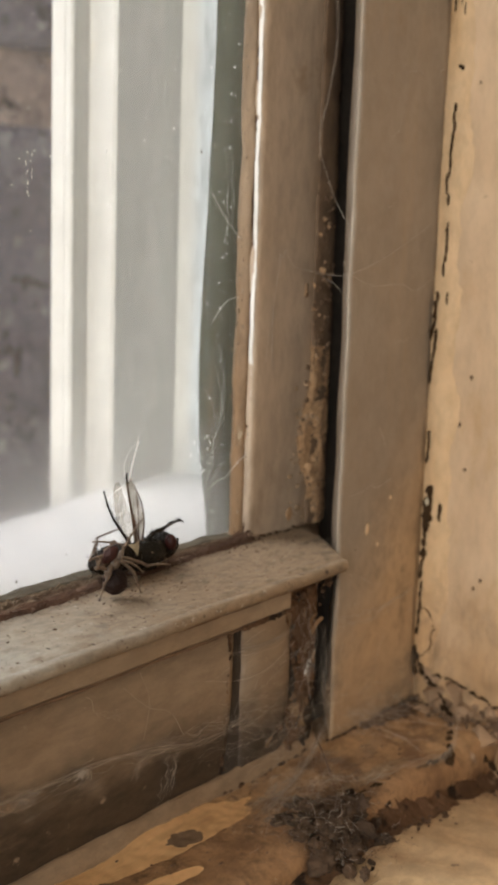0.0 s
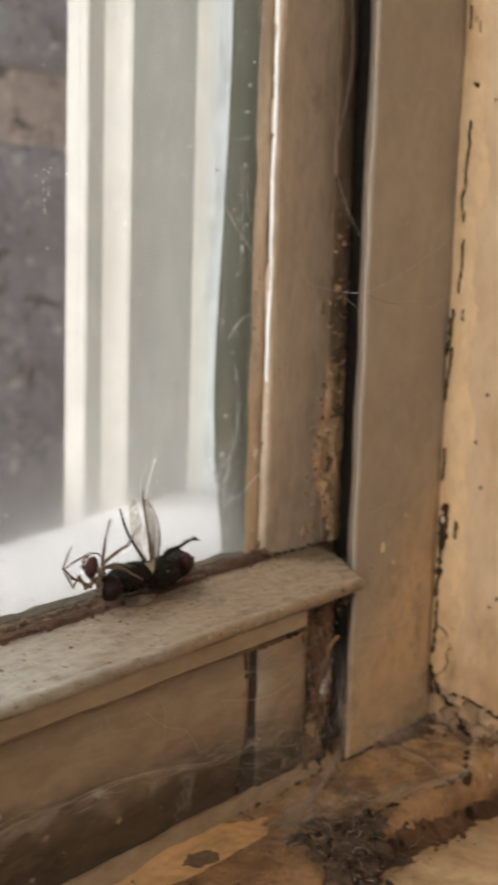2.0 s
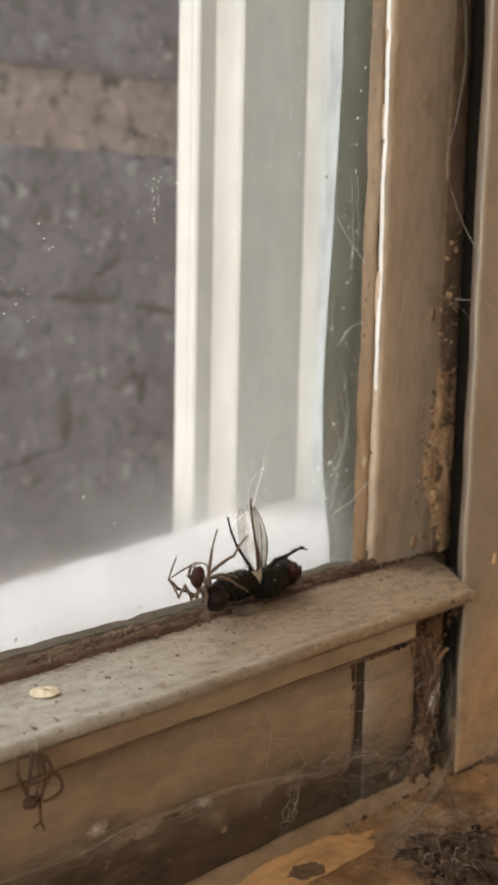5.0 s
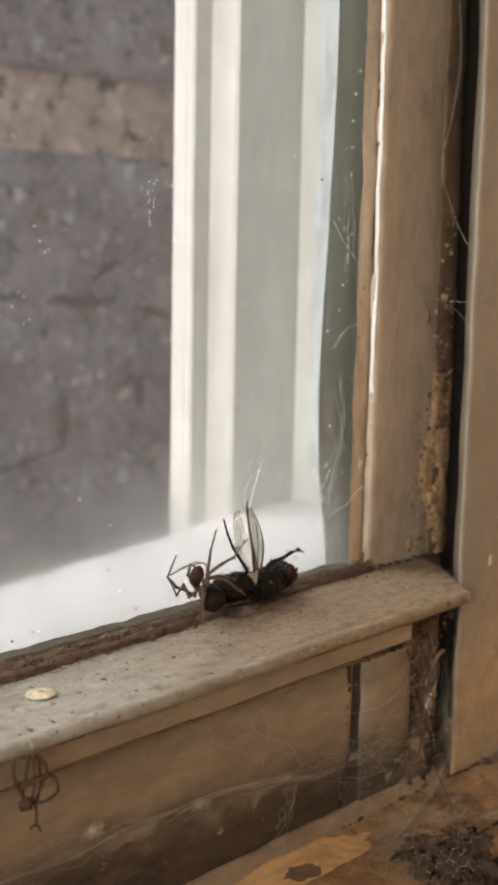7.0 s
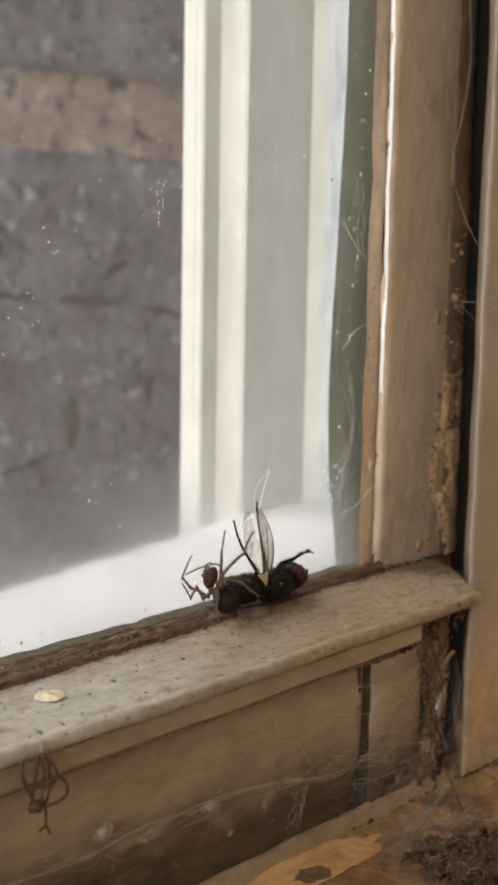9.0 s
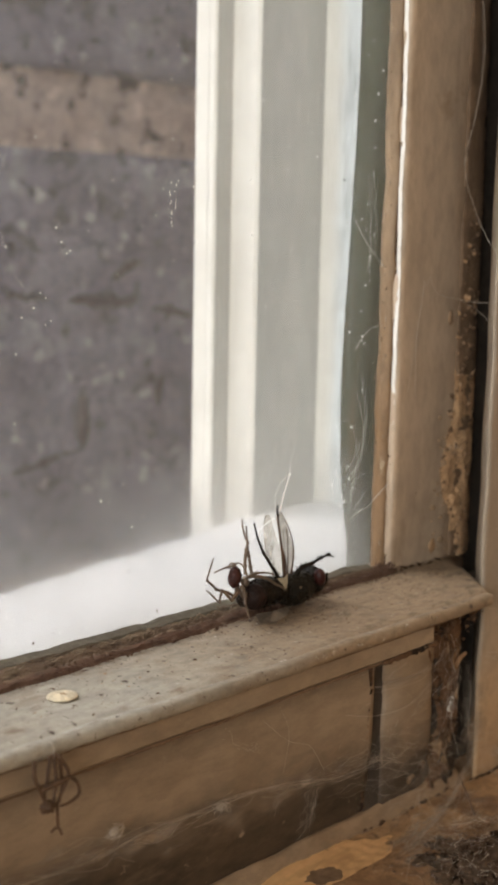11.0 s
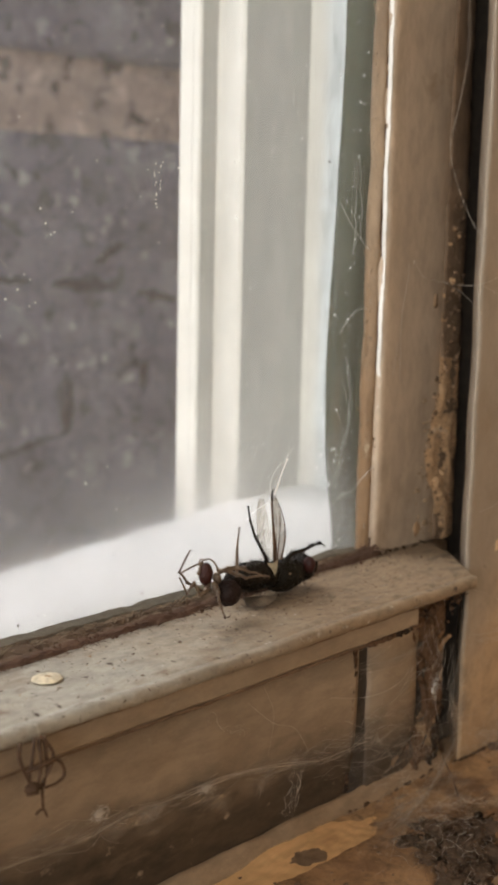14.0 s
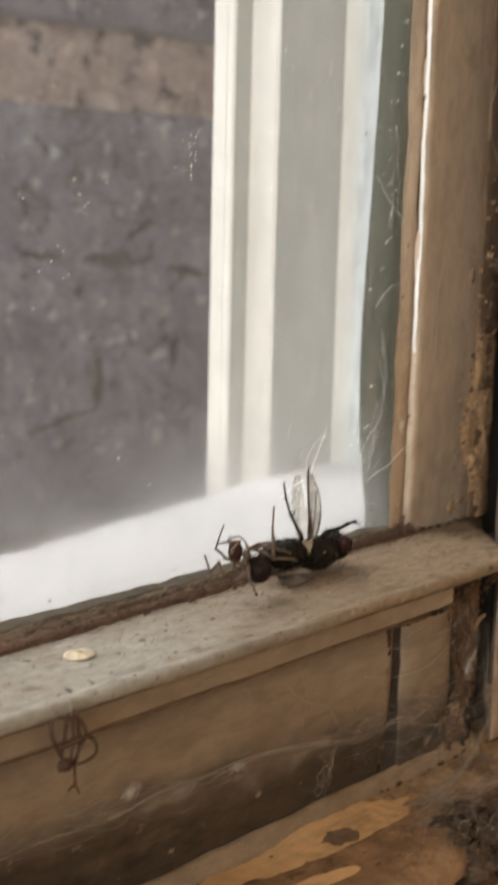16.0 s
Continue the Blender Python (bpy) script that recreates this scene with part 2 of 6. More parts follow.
M_MORTAR = surface("pinkish_mortar", (0.66, 0.52, 0.475), (0.44, 0.345, 0.325), s1=90, s2=380, stain=(0.07, 0.06, 0.062), stain_at=(0.54, 0.585), rough=0.9, bump=1.0, bump_mm=3.0, grain=0.55, layers=((190, None, 0.56, 0.62, (0.82, 0.66, 0.60)),))
M_ROOM = surface("cream_room_paint", (0.57, 0.525, 0.46), (0.53, 0.485, 0.42), s1=2, s2=60, rough=0.7, bump=0.05, grain=0.12)
M_FLOOR = surface("brown_floor", (0.22, 0.14, 0.08), (0.16, 0.10, 0.055), s1=3, s2=40, stretch=(0.2, 1, 1), rough=0.5, bump=0.1, grain=0.12)
M_RENDER = surface("house_render", (0.5, 0.47, 0.42), s1=4, s2=60, rough=0.8, bump=0.1, grain=0.12)
M_GROUND = surface("paving", (0.16, 0.15, 0.14), s1=4, s2=60, rough=0.9, bump=0.2, grain=0.12)
M_BLACK = surface("dark_hole", (0.046, 0.028, 0.015), (0.085, 0.05, 0.026), rough=0.95, bump=0.3, gloss=0.05)
M_PALE = surface("pale_plaster_crumb", (0.38, 0.25, 0.15), (0.29, 0.185, 0.108), s1=200, s2=1100, stain=(0.22, 0.13, 0.07), stain_at=(0.54, 0.72), rough=0.85, bump=0.5, grain=0.35)
M_FLUFF = surface("grey_brown_fluff", (0.105, 0.062, 0.034), (0.02, 0.013, 0.008), s1=300, s2=1600, rough=0.95, bump=0.4)
M_SOOT = surface("black_debris", (0.03, 0.02, 0.012), (0.06, 0.038, 0.022), s1=500, s2=2500, rough=0.9, bump=0.6, gloss=0.1)
M_SILK = surface("grey_silk", (0.62, 0.55, 0.46), (0.45, 0.385, 0.31), s1=300, s2=1500, rough=0.5, bump=0.0)
M_DUST = surface("pale_dust", (0.62, 0.60, 0.56), (0.5, 0.48, 0.44), s1=600, s2=2500, rough=0.9, bump=0.0)
M_SEED = surface("pale_scale", (0.66, 0.58, 0.42), (0.58, 0.48, 0.32), s1=900, s2=3000, rough=0.6, bump=0.2)
M_FLY = surface("blackish_chitin", (0.009, 0.007, 0.005), (0.021, 0.014, 0.009), s1=500, s2=3000, rough=0.24, bump=0.9, bump_mm=0.10, gloss=0.14, stain=(0.028, 0.017, 0.009), stain_at=(0.60, 0.72))
M_FLYGREY = surface("dusted_dark_chitin", (0.011, 0.009, 0.0062), (0.027, 0.021, 0.014), s1=500, s2=3000, rough=0.24, bump=0.9, bump_mm=0.10, gloss=0.14, stain=(0.03, 0.022, 0.014), stain_at=(0.60, 0.74))
M_FLAP = surface("grey_crumpled_wing", (0.23, 0.19, 0.15), (0.17, 0.138, 0.105), s1=500, s2=2600, rough=0.5, bump=0.4)
M_EYE = surface("dark_red_eye", (0.045, 0.010, 0.008), (0.022, 0.006, 0.005), s1=900, s2=4000, rough=0.4, bump=0.3, bump_mm=0.03, gloss=0.25)
M_CALYP = surface("creamy_scale", (0.62, 0.56, 0.42), (0.5, 0.43, 0.30), s1=900, s2=3000, rough=0.5, bump=0.2, bump_mm=0.03)
M_SPBODY = surface("mottled_dark_brown", (0.024, 0.012, 0.009), (0.010, 0.006, 0.005), s1=700, s2=3200, rough=0.5, bump=0.8, bump_mm=0.07, gloss=0.14, stain=(0.075, 0.034, 0.022), stain_at=(0.58, 0.68))
M_SPHEAD = surface("red_brown_carapace", (0.045, 0.013, 0.009), (0.02, 0.007, 0.005), s1=700, s2=3200, rough=0.42, bump=0.6, bump_mm=0.06, gloss=0.2)
M_SPLEG = surface("pale_olive_leg", (0.165, 0.114, 0.072), (0.05, 0.028, 0.02), s1=800, s2=3000, rough=0.45, bump=0.2, bump_mm=0.03)
M_SPLEGDARK = surface("brown_leg", (0.10, 0.065, 0.042), (0.06, 0.036, 0.024), s1=900, s2=4000, rough=0.45, bump=0.2, bump_mm=0.03)
M_HUSK = surface("brown_husk", (0.095, 0.048, 0.021), (0.05, 0.024, 0.011), s1=700, s2=3000, rough=0.6, bump=0.3)


def dust_material():
    m = bpy.data.materials.new("backlit_dust")
    m.use_nodes = True
    nt = m.node_tree
    b = nt.nodes["Principled BSDF"]
    b.inputs["Base Color"].default_value, b.inputs["Roughness"].default_value = (0.85, 0.84, 0.82, 1), 0.9
    thru = nt.nodes.new("ShaderNodeBsdfTranslucent")
    thru.inputs["Color"].default_value = (0.92, 0.91, 0.89, 1)
    mx = nt.nodes.new("ShaderNodeMixShader")
    mx.inputs[0].default_value = 0.7
    nt.links.new(b.outputs[0], mx.inputs[1])
    nt.links.new(thru.outputs[0], mx.inputs[2])
    nt.links.new(mx.outputs[0], nt.nodes["Material Output"].inputs["Surface"])
    return m


M_DUSTLIT = dust_material()


def wing_material(name, solid):
    m = bpy.data.materials.new(name)
    m.use_nodes = True
    nt = m.node_tree
    b = nt.nodes["Principled BSDF"]
    b.inputs["Base Color"].default_value, b.inputs["Roughness"].default_value = (0.50, 0.46, 0.39, 1), 0.3
    thru = nt.nodes.new("ShaderNodeBsdfTranslucent")
    thru.inputs["Color"].default_value = (0.62, 0.59, 0.53, 1)
    body = nt.nodes.new("ShaderNodeMixShader")
    body.inputs[0].default_value = 0.6
    nt.links.new(b.outputs[0], body.inputs[1])
    nt.links.new(thru.outputs[0], body.inputs[2])
    clear = nt.nodes.new("ShaderNodeBsdfTransparent")
    clear.inputs["Color"].default_value = (0.94, 0.92, 0.88, 1)
    co = nt.nodes.new("ShaderNodeTexCoord").outputs["Object"]
    patch = nt.nodes.new("ShaderNodeMapRange")
    for k, v in (("From Min", 0.38), ("From Max", 0.62), ("To Min", solid - 0.3), ("To Max", min(1.0, solid + 0.25))):
        patch.inputs[k].default_value = v
    nt.links.new(noise_tex(nt, co, 900, 4, 0.6, (1, 1, 0.3)), patch.inputs["Value"])
    mx = nt.nodes.new("ShaderNodeMixShader")
    nt.links.new(patch.outputs[0], mx.inputs[0])
    nt.links.new(clear.outputs[0], mx.inputs[1])
    nt.links.new(body.outputs[0], mx.inputs[2])
    nt.links.new(mx.outputs[0], nt.nodes["Material Output"].inputs["Surface"])
    return m


M_WING = wing_material("fly_wing_membrane", 0.66)
M_WINGTHIN = wing_material("clear_wing_membrane", 0.36)


def glass_material():
    m = bpy.data.materials.new("dusty_glass")
    m.use_nodes = True
    nt = m.node_tree
    b = nt.nodes["Principled BSDF"]
    b.inputs["Transmission Weight"].default_value, b.inputs["Roughness"].default_value, b.inputs["IOR"].default_value = 1.0, 0.0, 1.45
    b.inputs["Base Color"].default_value = (0.97, 0.985, 0.975, 1)
    dust = nt.nodes.new("ShaderNodeBsdfDiffuse")
    dust.inputs["Color"].default_value = (0.62, 0.6, 0.56, 1)
    lit = nt.nodes.new("ShaderNodeBsdfTranslucent")
    lit.inputs["Color"].default_value = (0.72, 0.71, 0.68, 1)
    both = nt.nodes.new("ShaderNodeMixShader")
    both.inputs[0].default_value = 0.85
    nt.links.new(dust.outputs[0], both.inputs[1])
    nt.links.new(lit.outputs[0], both.inputs[2])
    co = nt.nodes.new("ShaderNodeTexCoord").outputs["Object"]
    film = nt.nodes.new("ShaderNodeMapRange")
    film.inputs["From Min"].default_value, film.inputs["From Max"].default_value = 0.35, 0.8
    film.inputs["To Min"].default_value, film.inputs["To Max"].default_value = 0.012, 0.105
    nt.links.new(noise_tex(nt, co, 260, 8, 0.75), film.inputs["Value"])
    xyz = nt.nodes.new("ShaderNodeSeparateXYZ")
    nt.links.new(co, xyz.inputs[0])
    wave = nt.nodes.new("ShaderNodeMath")
    wave.operation = "MULTIPLY_ADD"
    wave.inputs[1].default_value = -0.008
    nt.links.new(noise_tex(nt, co, 120, 4, 0.6), wave.inputs[0])
    nt.links.new(xyz.outputs[2], wave.inputs[2])
    low = nt.nodes.new("ShaderNodeMapRange")
    low.interpolation_type = "SMOOTHSTEP"
    for k, v in (("From Min", 0.008), ("From Max", -0.004), ("To Min", 0.0), ("To Max", 0.14)):
        low.inputs[k].default_value = v
    nt.links.new(wave.outputs[0], low.inputs["Value"])
    total = nt.nodes.new("ShaderNodeMath")
    nt.links.new(film.outputs[0], total.inputs[0])
    nt.links.new(low.outputs[0], total.inputs[1])
    haze = nt.nodes.new("ShaderNodeBsdfPrincipled")
    haze.inputs["Transmission Weight"].default_value, haze.inputs["Roughness"].default_value, haze.inputs["IOR"].default_value = 1.0, 0.18, 1.45
    greasy = nt.nodes.new("ShaderNodeMapRange")
    greasy.interpolation_type = "SMOOTHSTEP"
    for k, v in (("From Min", 0.0085), ("From Max", -0.003), ("To Min", 0.0), ("To Max", 0.65)):
        greasy.inputs[k].default_value = v
    nt.links.new(wave.outputs[0], greasy.inputs["Value"])
    clear = nt.nodes.new("ShaderNodeMixShader")
    nt.links.new(greasy.outputs[0], clear.inputs[0])
    nt.links.new(b.outputs[0], clear.inputs[1])
    nt.links.new(haze.outputs[0], clear.inputs[2])
    mx = nt.nodes.new("ShaderNodeMixShader")
    nt.links.new(total.outputs[0], mx.inputs[0])
    nt.links.new(clear.outputs[0], mx.inputs[1])
    nt.links.new(both.outputs[0], mx.inputs[2])
    nt.links.new(mx.outputs[0], nt.nodes["Material Output"].inputs["Surface"])
    return m


M_GLASS = glass_material()


# ---- building helpers; all sizes in millimetres
def mesh_of(name, bm, material, smooth=False):
    me = bpy.data.meshes.new(name)
    bmesh.ops.recalc_face_normals(bm, faces=bm.faces)
    if smooth:
        for fc in bm.faces:
            fc.smooth = True
    bm.to_mesh(me)
    bm.free()
    me.materials.append(material)
    return me


def part(name, bm, material, parent=None, label="", smooth=False):
    ob = new(name, mesh_of(name, bm, material, smooth))
    if parent:
        ob.parent = parent
    if label:
        ob["label"] = label
    return ob


def box(bm, x0, x1, y0, y1, z0, z1, bevel=0.0):
    r = bmesh.ops.create_cube(bm, size=1.0, matrix=Matrix.Translation(Vector(((x0 + x1) / 2, (y0 + y1) / 2, (z0 + z1) / 2)) * MM)
                              @ Matrix.Diagonal(((x1 - x0) * MM, (y1 - y0) * MM, (z1 - z0) * MM, 1)))
    if bevel:
        edges = list({e for v in r["verts"] for e in v.link_edges})
        bmesh.ops.bevel(bm, geom=edges, offset=bevel * MM, segments=3, profile=0.6, affect="EDGES")
    return bm


def wob(x, y, z, scale, amount):
    p = Vector((x, y, z)) * scale
    return noise.noise_vector(p) * amount


def sweep(prof, stations, axis, rough=0.0, scale=0.4, end=None, start=None, fine=0.0):
    """A closed outline swept along x (outline in y, z) or z (outline in x, y), with an uneven surface. end: the far end by outline point."""
    bm = bmesh.new()
    rings = []
    for i, s in enumerate(stations):
        ring = []
        for u, v in prof:
            a = s
            if end and i == len(stations) - 1:
                a = end(u, v)
            elif end:
                a = min(s, end(u, v))
            if start and i == 0:
                a = start(u, v)
            p = Vector((a, u, v)) if axis == "x" else Vector((u, v, a))
            if rough:
                p += wob(p.x, p.y, p.z, scale, rough)
            if fine:
                p += wob(p.x, p.y, p.z, scale * 6, fine)
            ring.append(bm.verts.new(p * MM))
        rings.append(ring)
    n = len(prof)
    for a, b in zip(rings, rings[1:]):
        for k in range(n):
            bm.faces.new((a[k], a[(k + 1) % n], b[(k + 1) % n], b[k]))
    bm.faces.new(rings[0])
    bm.faces.new(rings[-1])
    return bm


def steps(a, b, n):
    return [a + (b - a) * i / n for i in range(n + 1)]


def arc(cx, cy, r, a0, a1, n):
    return [(cx + r * math.cos(radians(a0 + (a1 - a0) * i / n)), cy + r * math.sin(radians(a0 + (a1 - a0) * i / n))) for i in range(n + 1)]


def thing(name, x, y, z, label, category, group="", kind=""):
    ob = new(name)
    ob.empty_display_size = 0.002
    ob.location = Vector((x, y, z)) * MM
    return tagged(ob, label, category, group, kind)


def along(v0, v1, v2, near, n_near, n_far):
    """Stations from v0 to v2, dense between v1 and v2."""
    return steps(v0, v1, n_far)[:-1] + steps(v1, v2, n_near)


# ---- helpers for small organic forms (millimetres)
def blob(bm, c, r, sub=2, rough=0.0, scale=1.0, turn=None):
    """An uneven ellipsoid. c: centre, r: one radius or three."""
    r = Vector((r, r, r)) if isinstance(r, (int, float)) else Vector(r)
    m = Matrix.Translation(Vector(c)) @ (turn.to_4x4() if turn else Matrix.Identity(4))
    made = bmesh.ops.create_icosphere(bm, subdivisions=sub, radius=1.0)["verts"]
    for v in made:
        d = 1.0 + (rough * noise.noise(v.co * scale * 2 + Vector(c) * 3.7) if rough else 0.0)
        v.co = (m @ Vector((v.co.x * r.x * d, v.co.y * r.y * d, v.co.z * r.z * d))) * MM
    return bm


def smooth_line(pts, n=5):
    pts = [Vector(p) for p in pts]
    q = [pts[0] * 2 - pts[1]] + pts + [pts[-1] * 2 - pts[-2]]
    out = []
    for i in range(1, len(q) - 2):
        for k in range(n):
            t = k / n
            out.append(0.5 * ((2 * q[i]) + (q[i + 1] - q[i - 1]) * t + (2 * q[i - 1] - 5 * q[i] + 4 * q[i + 1] - q[i + 2]) * t * t
                              + (3 * q[i] - q[i - 1] - 3 * q[i + 1] + q[i + 2]) * t ** 3))
    return out + [pts[-1]]


def tube(bm, pts, radii, sides=6, n=5, curved=True):
    """A tube along a line; radii: one, or one for each end."""
    line = smooth_line(pts, n) if curved and len(pts) > 2 else [Vector(p) for p in pts]
    ra, rb = (radii, radii) if isinstance(radii, (int, float)) else radii
    rings = []
    for i, p in enumerate(line):
        d = (line[min(i + 1, len(line) - 1)] - line[max(i - 1, 0)]).normalized()
        a = d.orthogonal().normalized() if not rings else (last - d * last.dot(d)).normalized()
        last = a
        b = d.cross(a)
        r = ra + (rb - ra) * i / max(1, len(line) - 1)
        rings.append([bm.verts.new((p + (a * math.cos(2 * math.pi * k / sides) + b * math.sin(2 * math.pi * k / sides)) * r) * MM) for k in range(sides)])
    for x, y in zip(rings, rings[1:]):
        for k in range(sides):
            bm.faces.new((x[k], x[(k + 1) % sides], y[(k + 1) % sides], y[k]))
    bm.faces.new(rings[0])
    bm.faces.new(rings[-1])
    return bm


# ---- the room and the house wall
def slab(name, x0, x1, y0, y1, z0, z1, material, label, kind="structure"):
    return tagged(part(name, box(bmesh.new(), x0, x1, y0, y1, z0, z1), material), label, name.split("_")[0], kind=kind)


WIN_L, WIN_T, WIN_B = -560, 760, -15.6
slab("wall_north_sill", -2600, 1300, -9.0, 60, -950, -27, M_ROOM, "cream painted wall below the old window")
slab("wall_north_head", -2600, 1300, -9.0, 60, WIN_T, 1700, M_ROOM, "cream painted wall above the old window")
slab("wall_north_left", -2600, WIN_L, -9.0, 60, -27, WIN_T, M_ROOM, "cream painted wall beside the old window")
slab("wall_east", 1300, 1400, -3100, 60, -950, 1700, M_ROOM, "cream painted room wall")
slab("wall_south", -2600, 1400, -3200, -3100, -950, 1700, M_ROOM, "cream painted room wall")
# Unseen opening and frame, added to house the room's fill lamp.
W2 = (-1950, -450, 100, 1400)   # opening of the second window: y and z
slab("wall_west_below", -2700, -2600, -3200, 60, -950, W2[2], M_ROOM, "cream painted room wall below the second window")
slab("wall_west_above", -2700, -2600, -3200, 60, W2[3], 1700, M_ROOM, "cream painted room wall above the second window")
slab("wall_west_south", -2700, -2600, -3200, W2[0], W2[2], W2[3], M_ROOM, "cream painted room wall beside the second window")
slab("wall_west_north", -2700, -2600, W2[1], 60, W2[2], W2[3], M_ROOM, "cream painted room wall beside the second window")
window_2 = tagged(new("window_2"), "white painted frame of an unseen window added around the fill lamp", "window", kind="structure")
for y0, y1, z0, z1 in ((W2[0], W2[0] + 45, W2[2], W2[3]), (W2[1] - 45, W2[1], W2[2], W2[3]), (W2[0] + 45, W2[1] - 45, W2[2], W2[2] + 45), (W2[0] + 45, W2[1] - 45, W2[3] - 45, W2[3])):
    part("frame_bar", box(bmesh.new(), -2690, -2640, y0, y1, z0, z1, 4), M_WHITE, window_2)
slab("floor", -2600, 1300, -3100, -9.0, -1000, -950, M_FLOOR, "brown boarded room floor")
slab("ceiling", -2700, 1400, -3200, 60, 1700, 1800, M_ROOM, "cream painted room ceiling")


# ---- reveal at the right of the window: cream plaster with a lumpy, cracked corner
def reveal():
    bm = bmesh.new()
    ys, zs = steps(-9.4, -60, 90) + steps(-64, -120, 14), steps(-24, 62, 140) + steps(70, WIN_T, 24)
    grid = []
    for z in zs:
        row = []
        for y in ys:
            d = -9.4 - y
            x = 16.4 - 0.55 * math.exp(-((d - 1.6) / 1.5) ** 2) * (0.7 + 0.8 * noise.noise(Vector((3.1, y * 0.2, z * 0.16))))
            x += 0.35 * noise.noise(Vector((1.3, y * 0.35, z * 0.25))) + 0.08 * noise.noise(Vector((7.7, y * 2, z * 2)))
            if z < -8:
                x -= 0.9 * min(1.0, max(0.0, (-8 - z) / 8)) * (0.6 + noise.noise(Vector((2, y * 0.5, z * 0.7))))
            row.append(bm.verts.new(Vector((x, y, z)) * MM))
        grid.append(row)
    for a, b in zip(grid, grid[1:]):
        for k in range(len(ys) - 1):
            bm.faces.new((a[k], a[k + 1], b[k + 1], b[k]))
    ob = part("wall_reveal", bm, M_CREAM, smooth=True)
    back = part("reveal_core", box(bmesh.new(), 18, 1300, -120, -9.2, -27, WIN_T), M_ROOM, ob)
    return tagged(ob, "lumpy cream plaster window reveal with cracked yellowed corner", "wall", kind="structure")


reveal()


def board_top(x):
    """The worn board sags towards the corner."""
    return -18.4 - 2.4 * min(1.0, max(0.0, (x + 1.0) / 15.0))


# ---- sill: a narrow raised strip along the window and the board below it
def sill():
    prof = [(y, -15.5 - (-5.5 - y) * 0.055) for y in steps(-5.5, -16.5, 33)] + [(-17.0, -16.4), (-17.5, -16.8), (-17.8, -17.8), (-17.6, -21.5), (-5.5, -21.5)]
    ob = part("sill_strip", sweep(prof, along(WIN_L, -60, 17, 0, 150, 20), "x", 0.35, 0.22, fine=0.14), M_SILL, smooth=True)
    tagged(ob, "narrow raised sill strip with flaking ochre paint", "sill", kind="structure")
    bm = bmesh.new()
    xs, ys = along(WIN_L, -60, 19, 0, 120, 20), steps(-12, -40, 60) + steps(-50, -150, 10)
    g = [[bm.verts.new((Vector((x, y, board_top(x))) + wob(x, y, 0, 0.3, 0.5) * (1 if y > -45 else 0.3) + wob(x, y, 3, 1.6, 0.12)) * MM) for x in xs] for y in ys]
    for a, b in zip(g, g[1:]):
        for k in range(len(xs) - 1):
            bm.faces.new((a[k], a[k + 1], b[k + 1], b[k]))
    board = part("window_sill", bm, M_BOARD, smooth=True)
    tagged(board, "worn cream window sill board, stained brown", "sill", kind="structure")
    part("sill_core", box(bmesh.new(), WIN_L, 1300, -150, -5, -27, -22.5), M_BOARD, board)


sill()
bm = sweep([(-17.3, 1.5), (-17.75, 0.9), (-18.3, 0.35), (-19.1, 0.05), (-19.1, -0.5), (-17.3, -0.5)], along(WIN_L, -60, 16.5, 0, 200, 20), "x", 0.4, 0.7, fine=0.2)
for v in bm.verts:
    v.co.z += board_top(v.co.x / MM) * MM
part("strip_foot", bm, M_ROT, bpy.data.objects["sill_strip"], "dirt banked along the strip's foot", smooth=True)


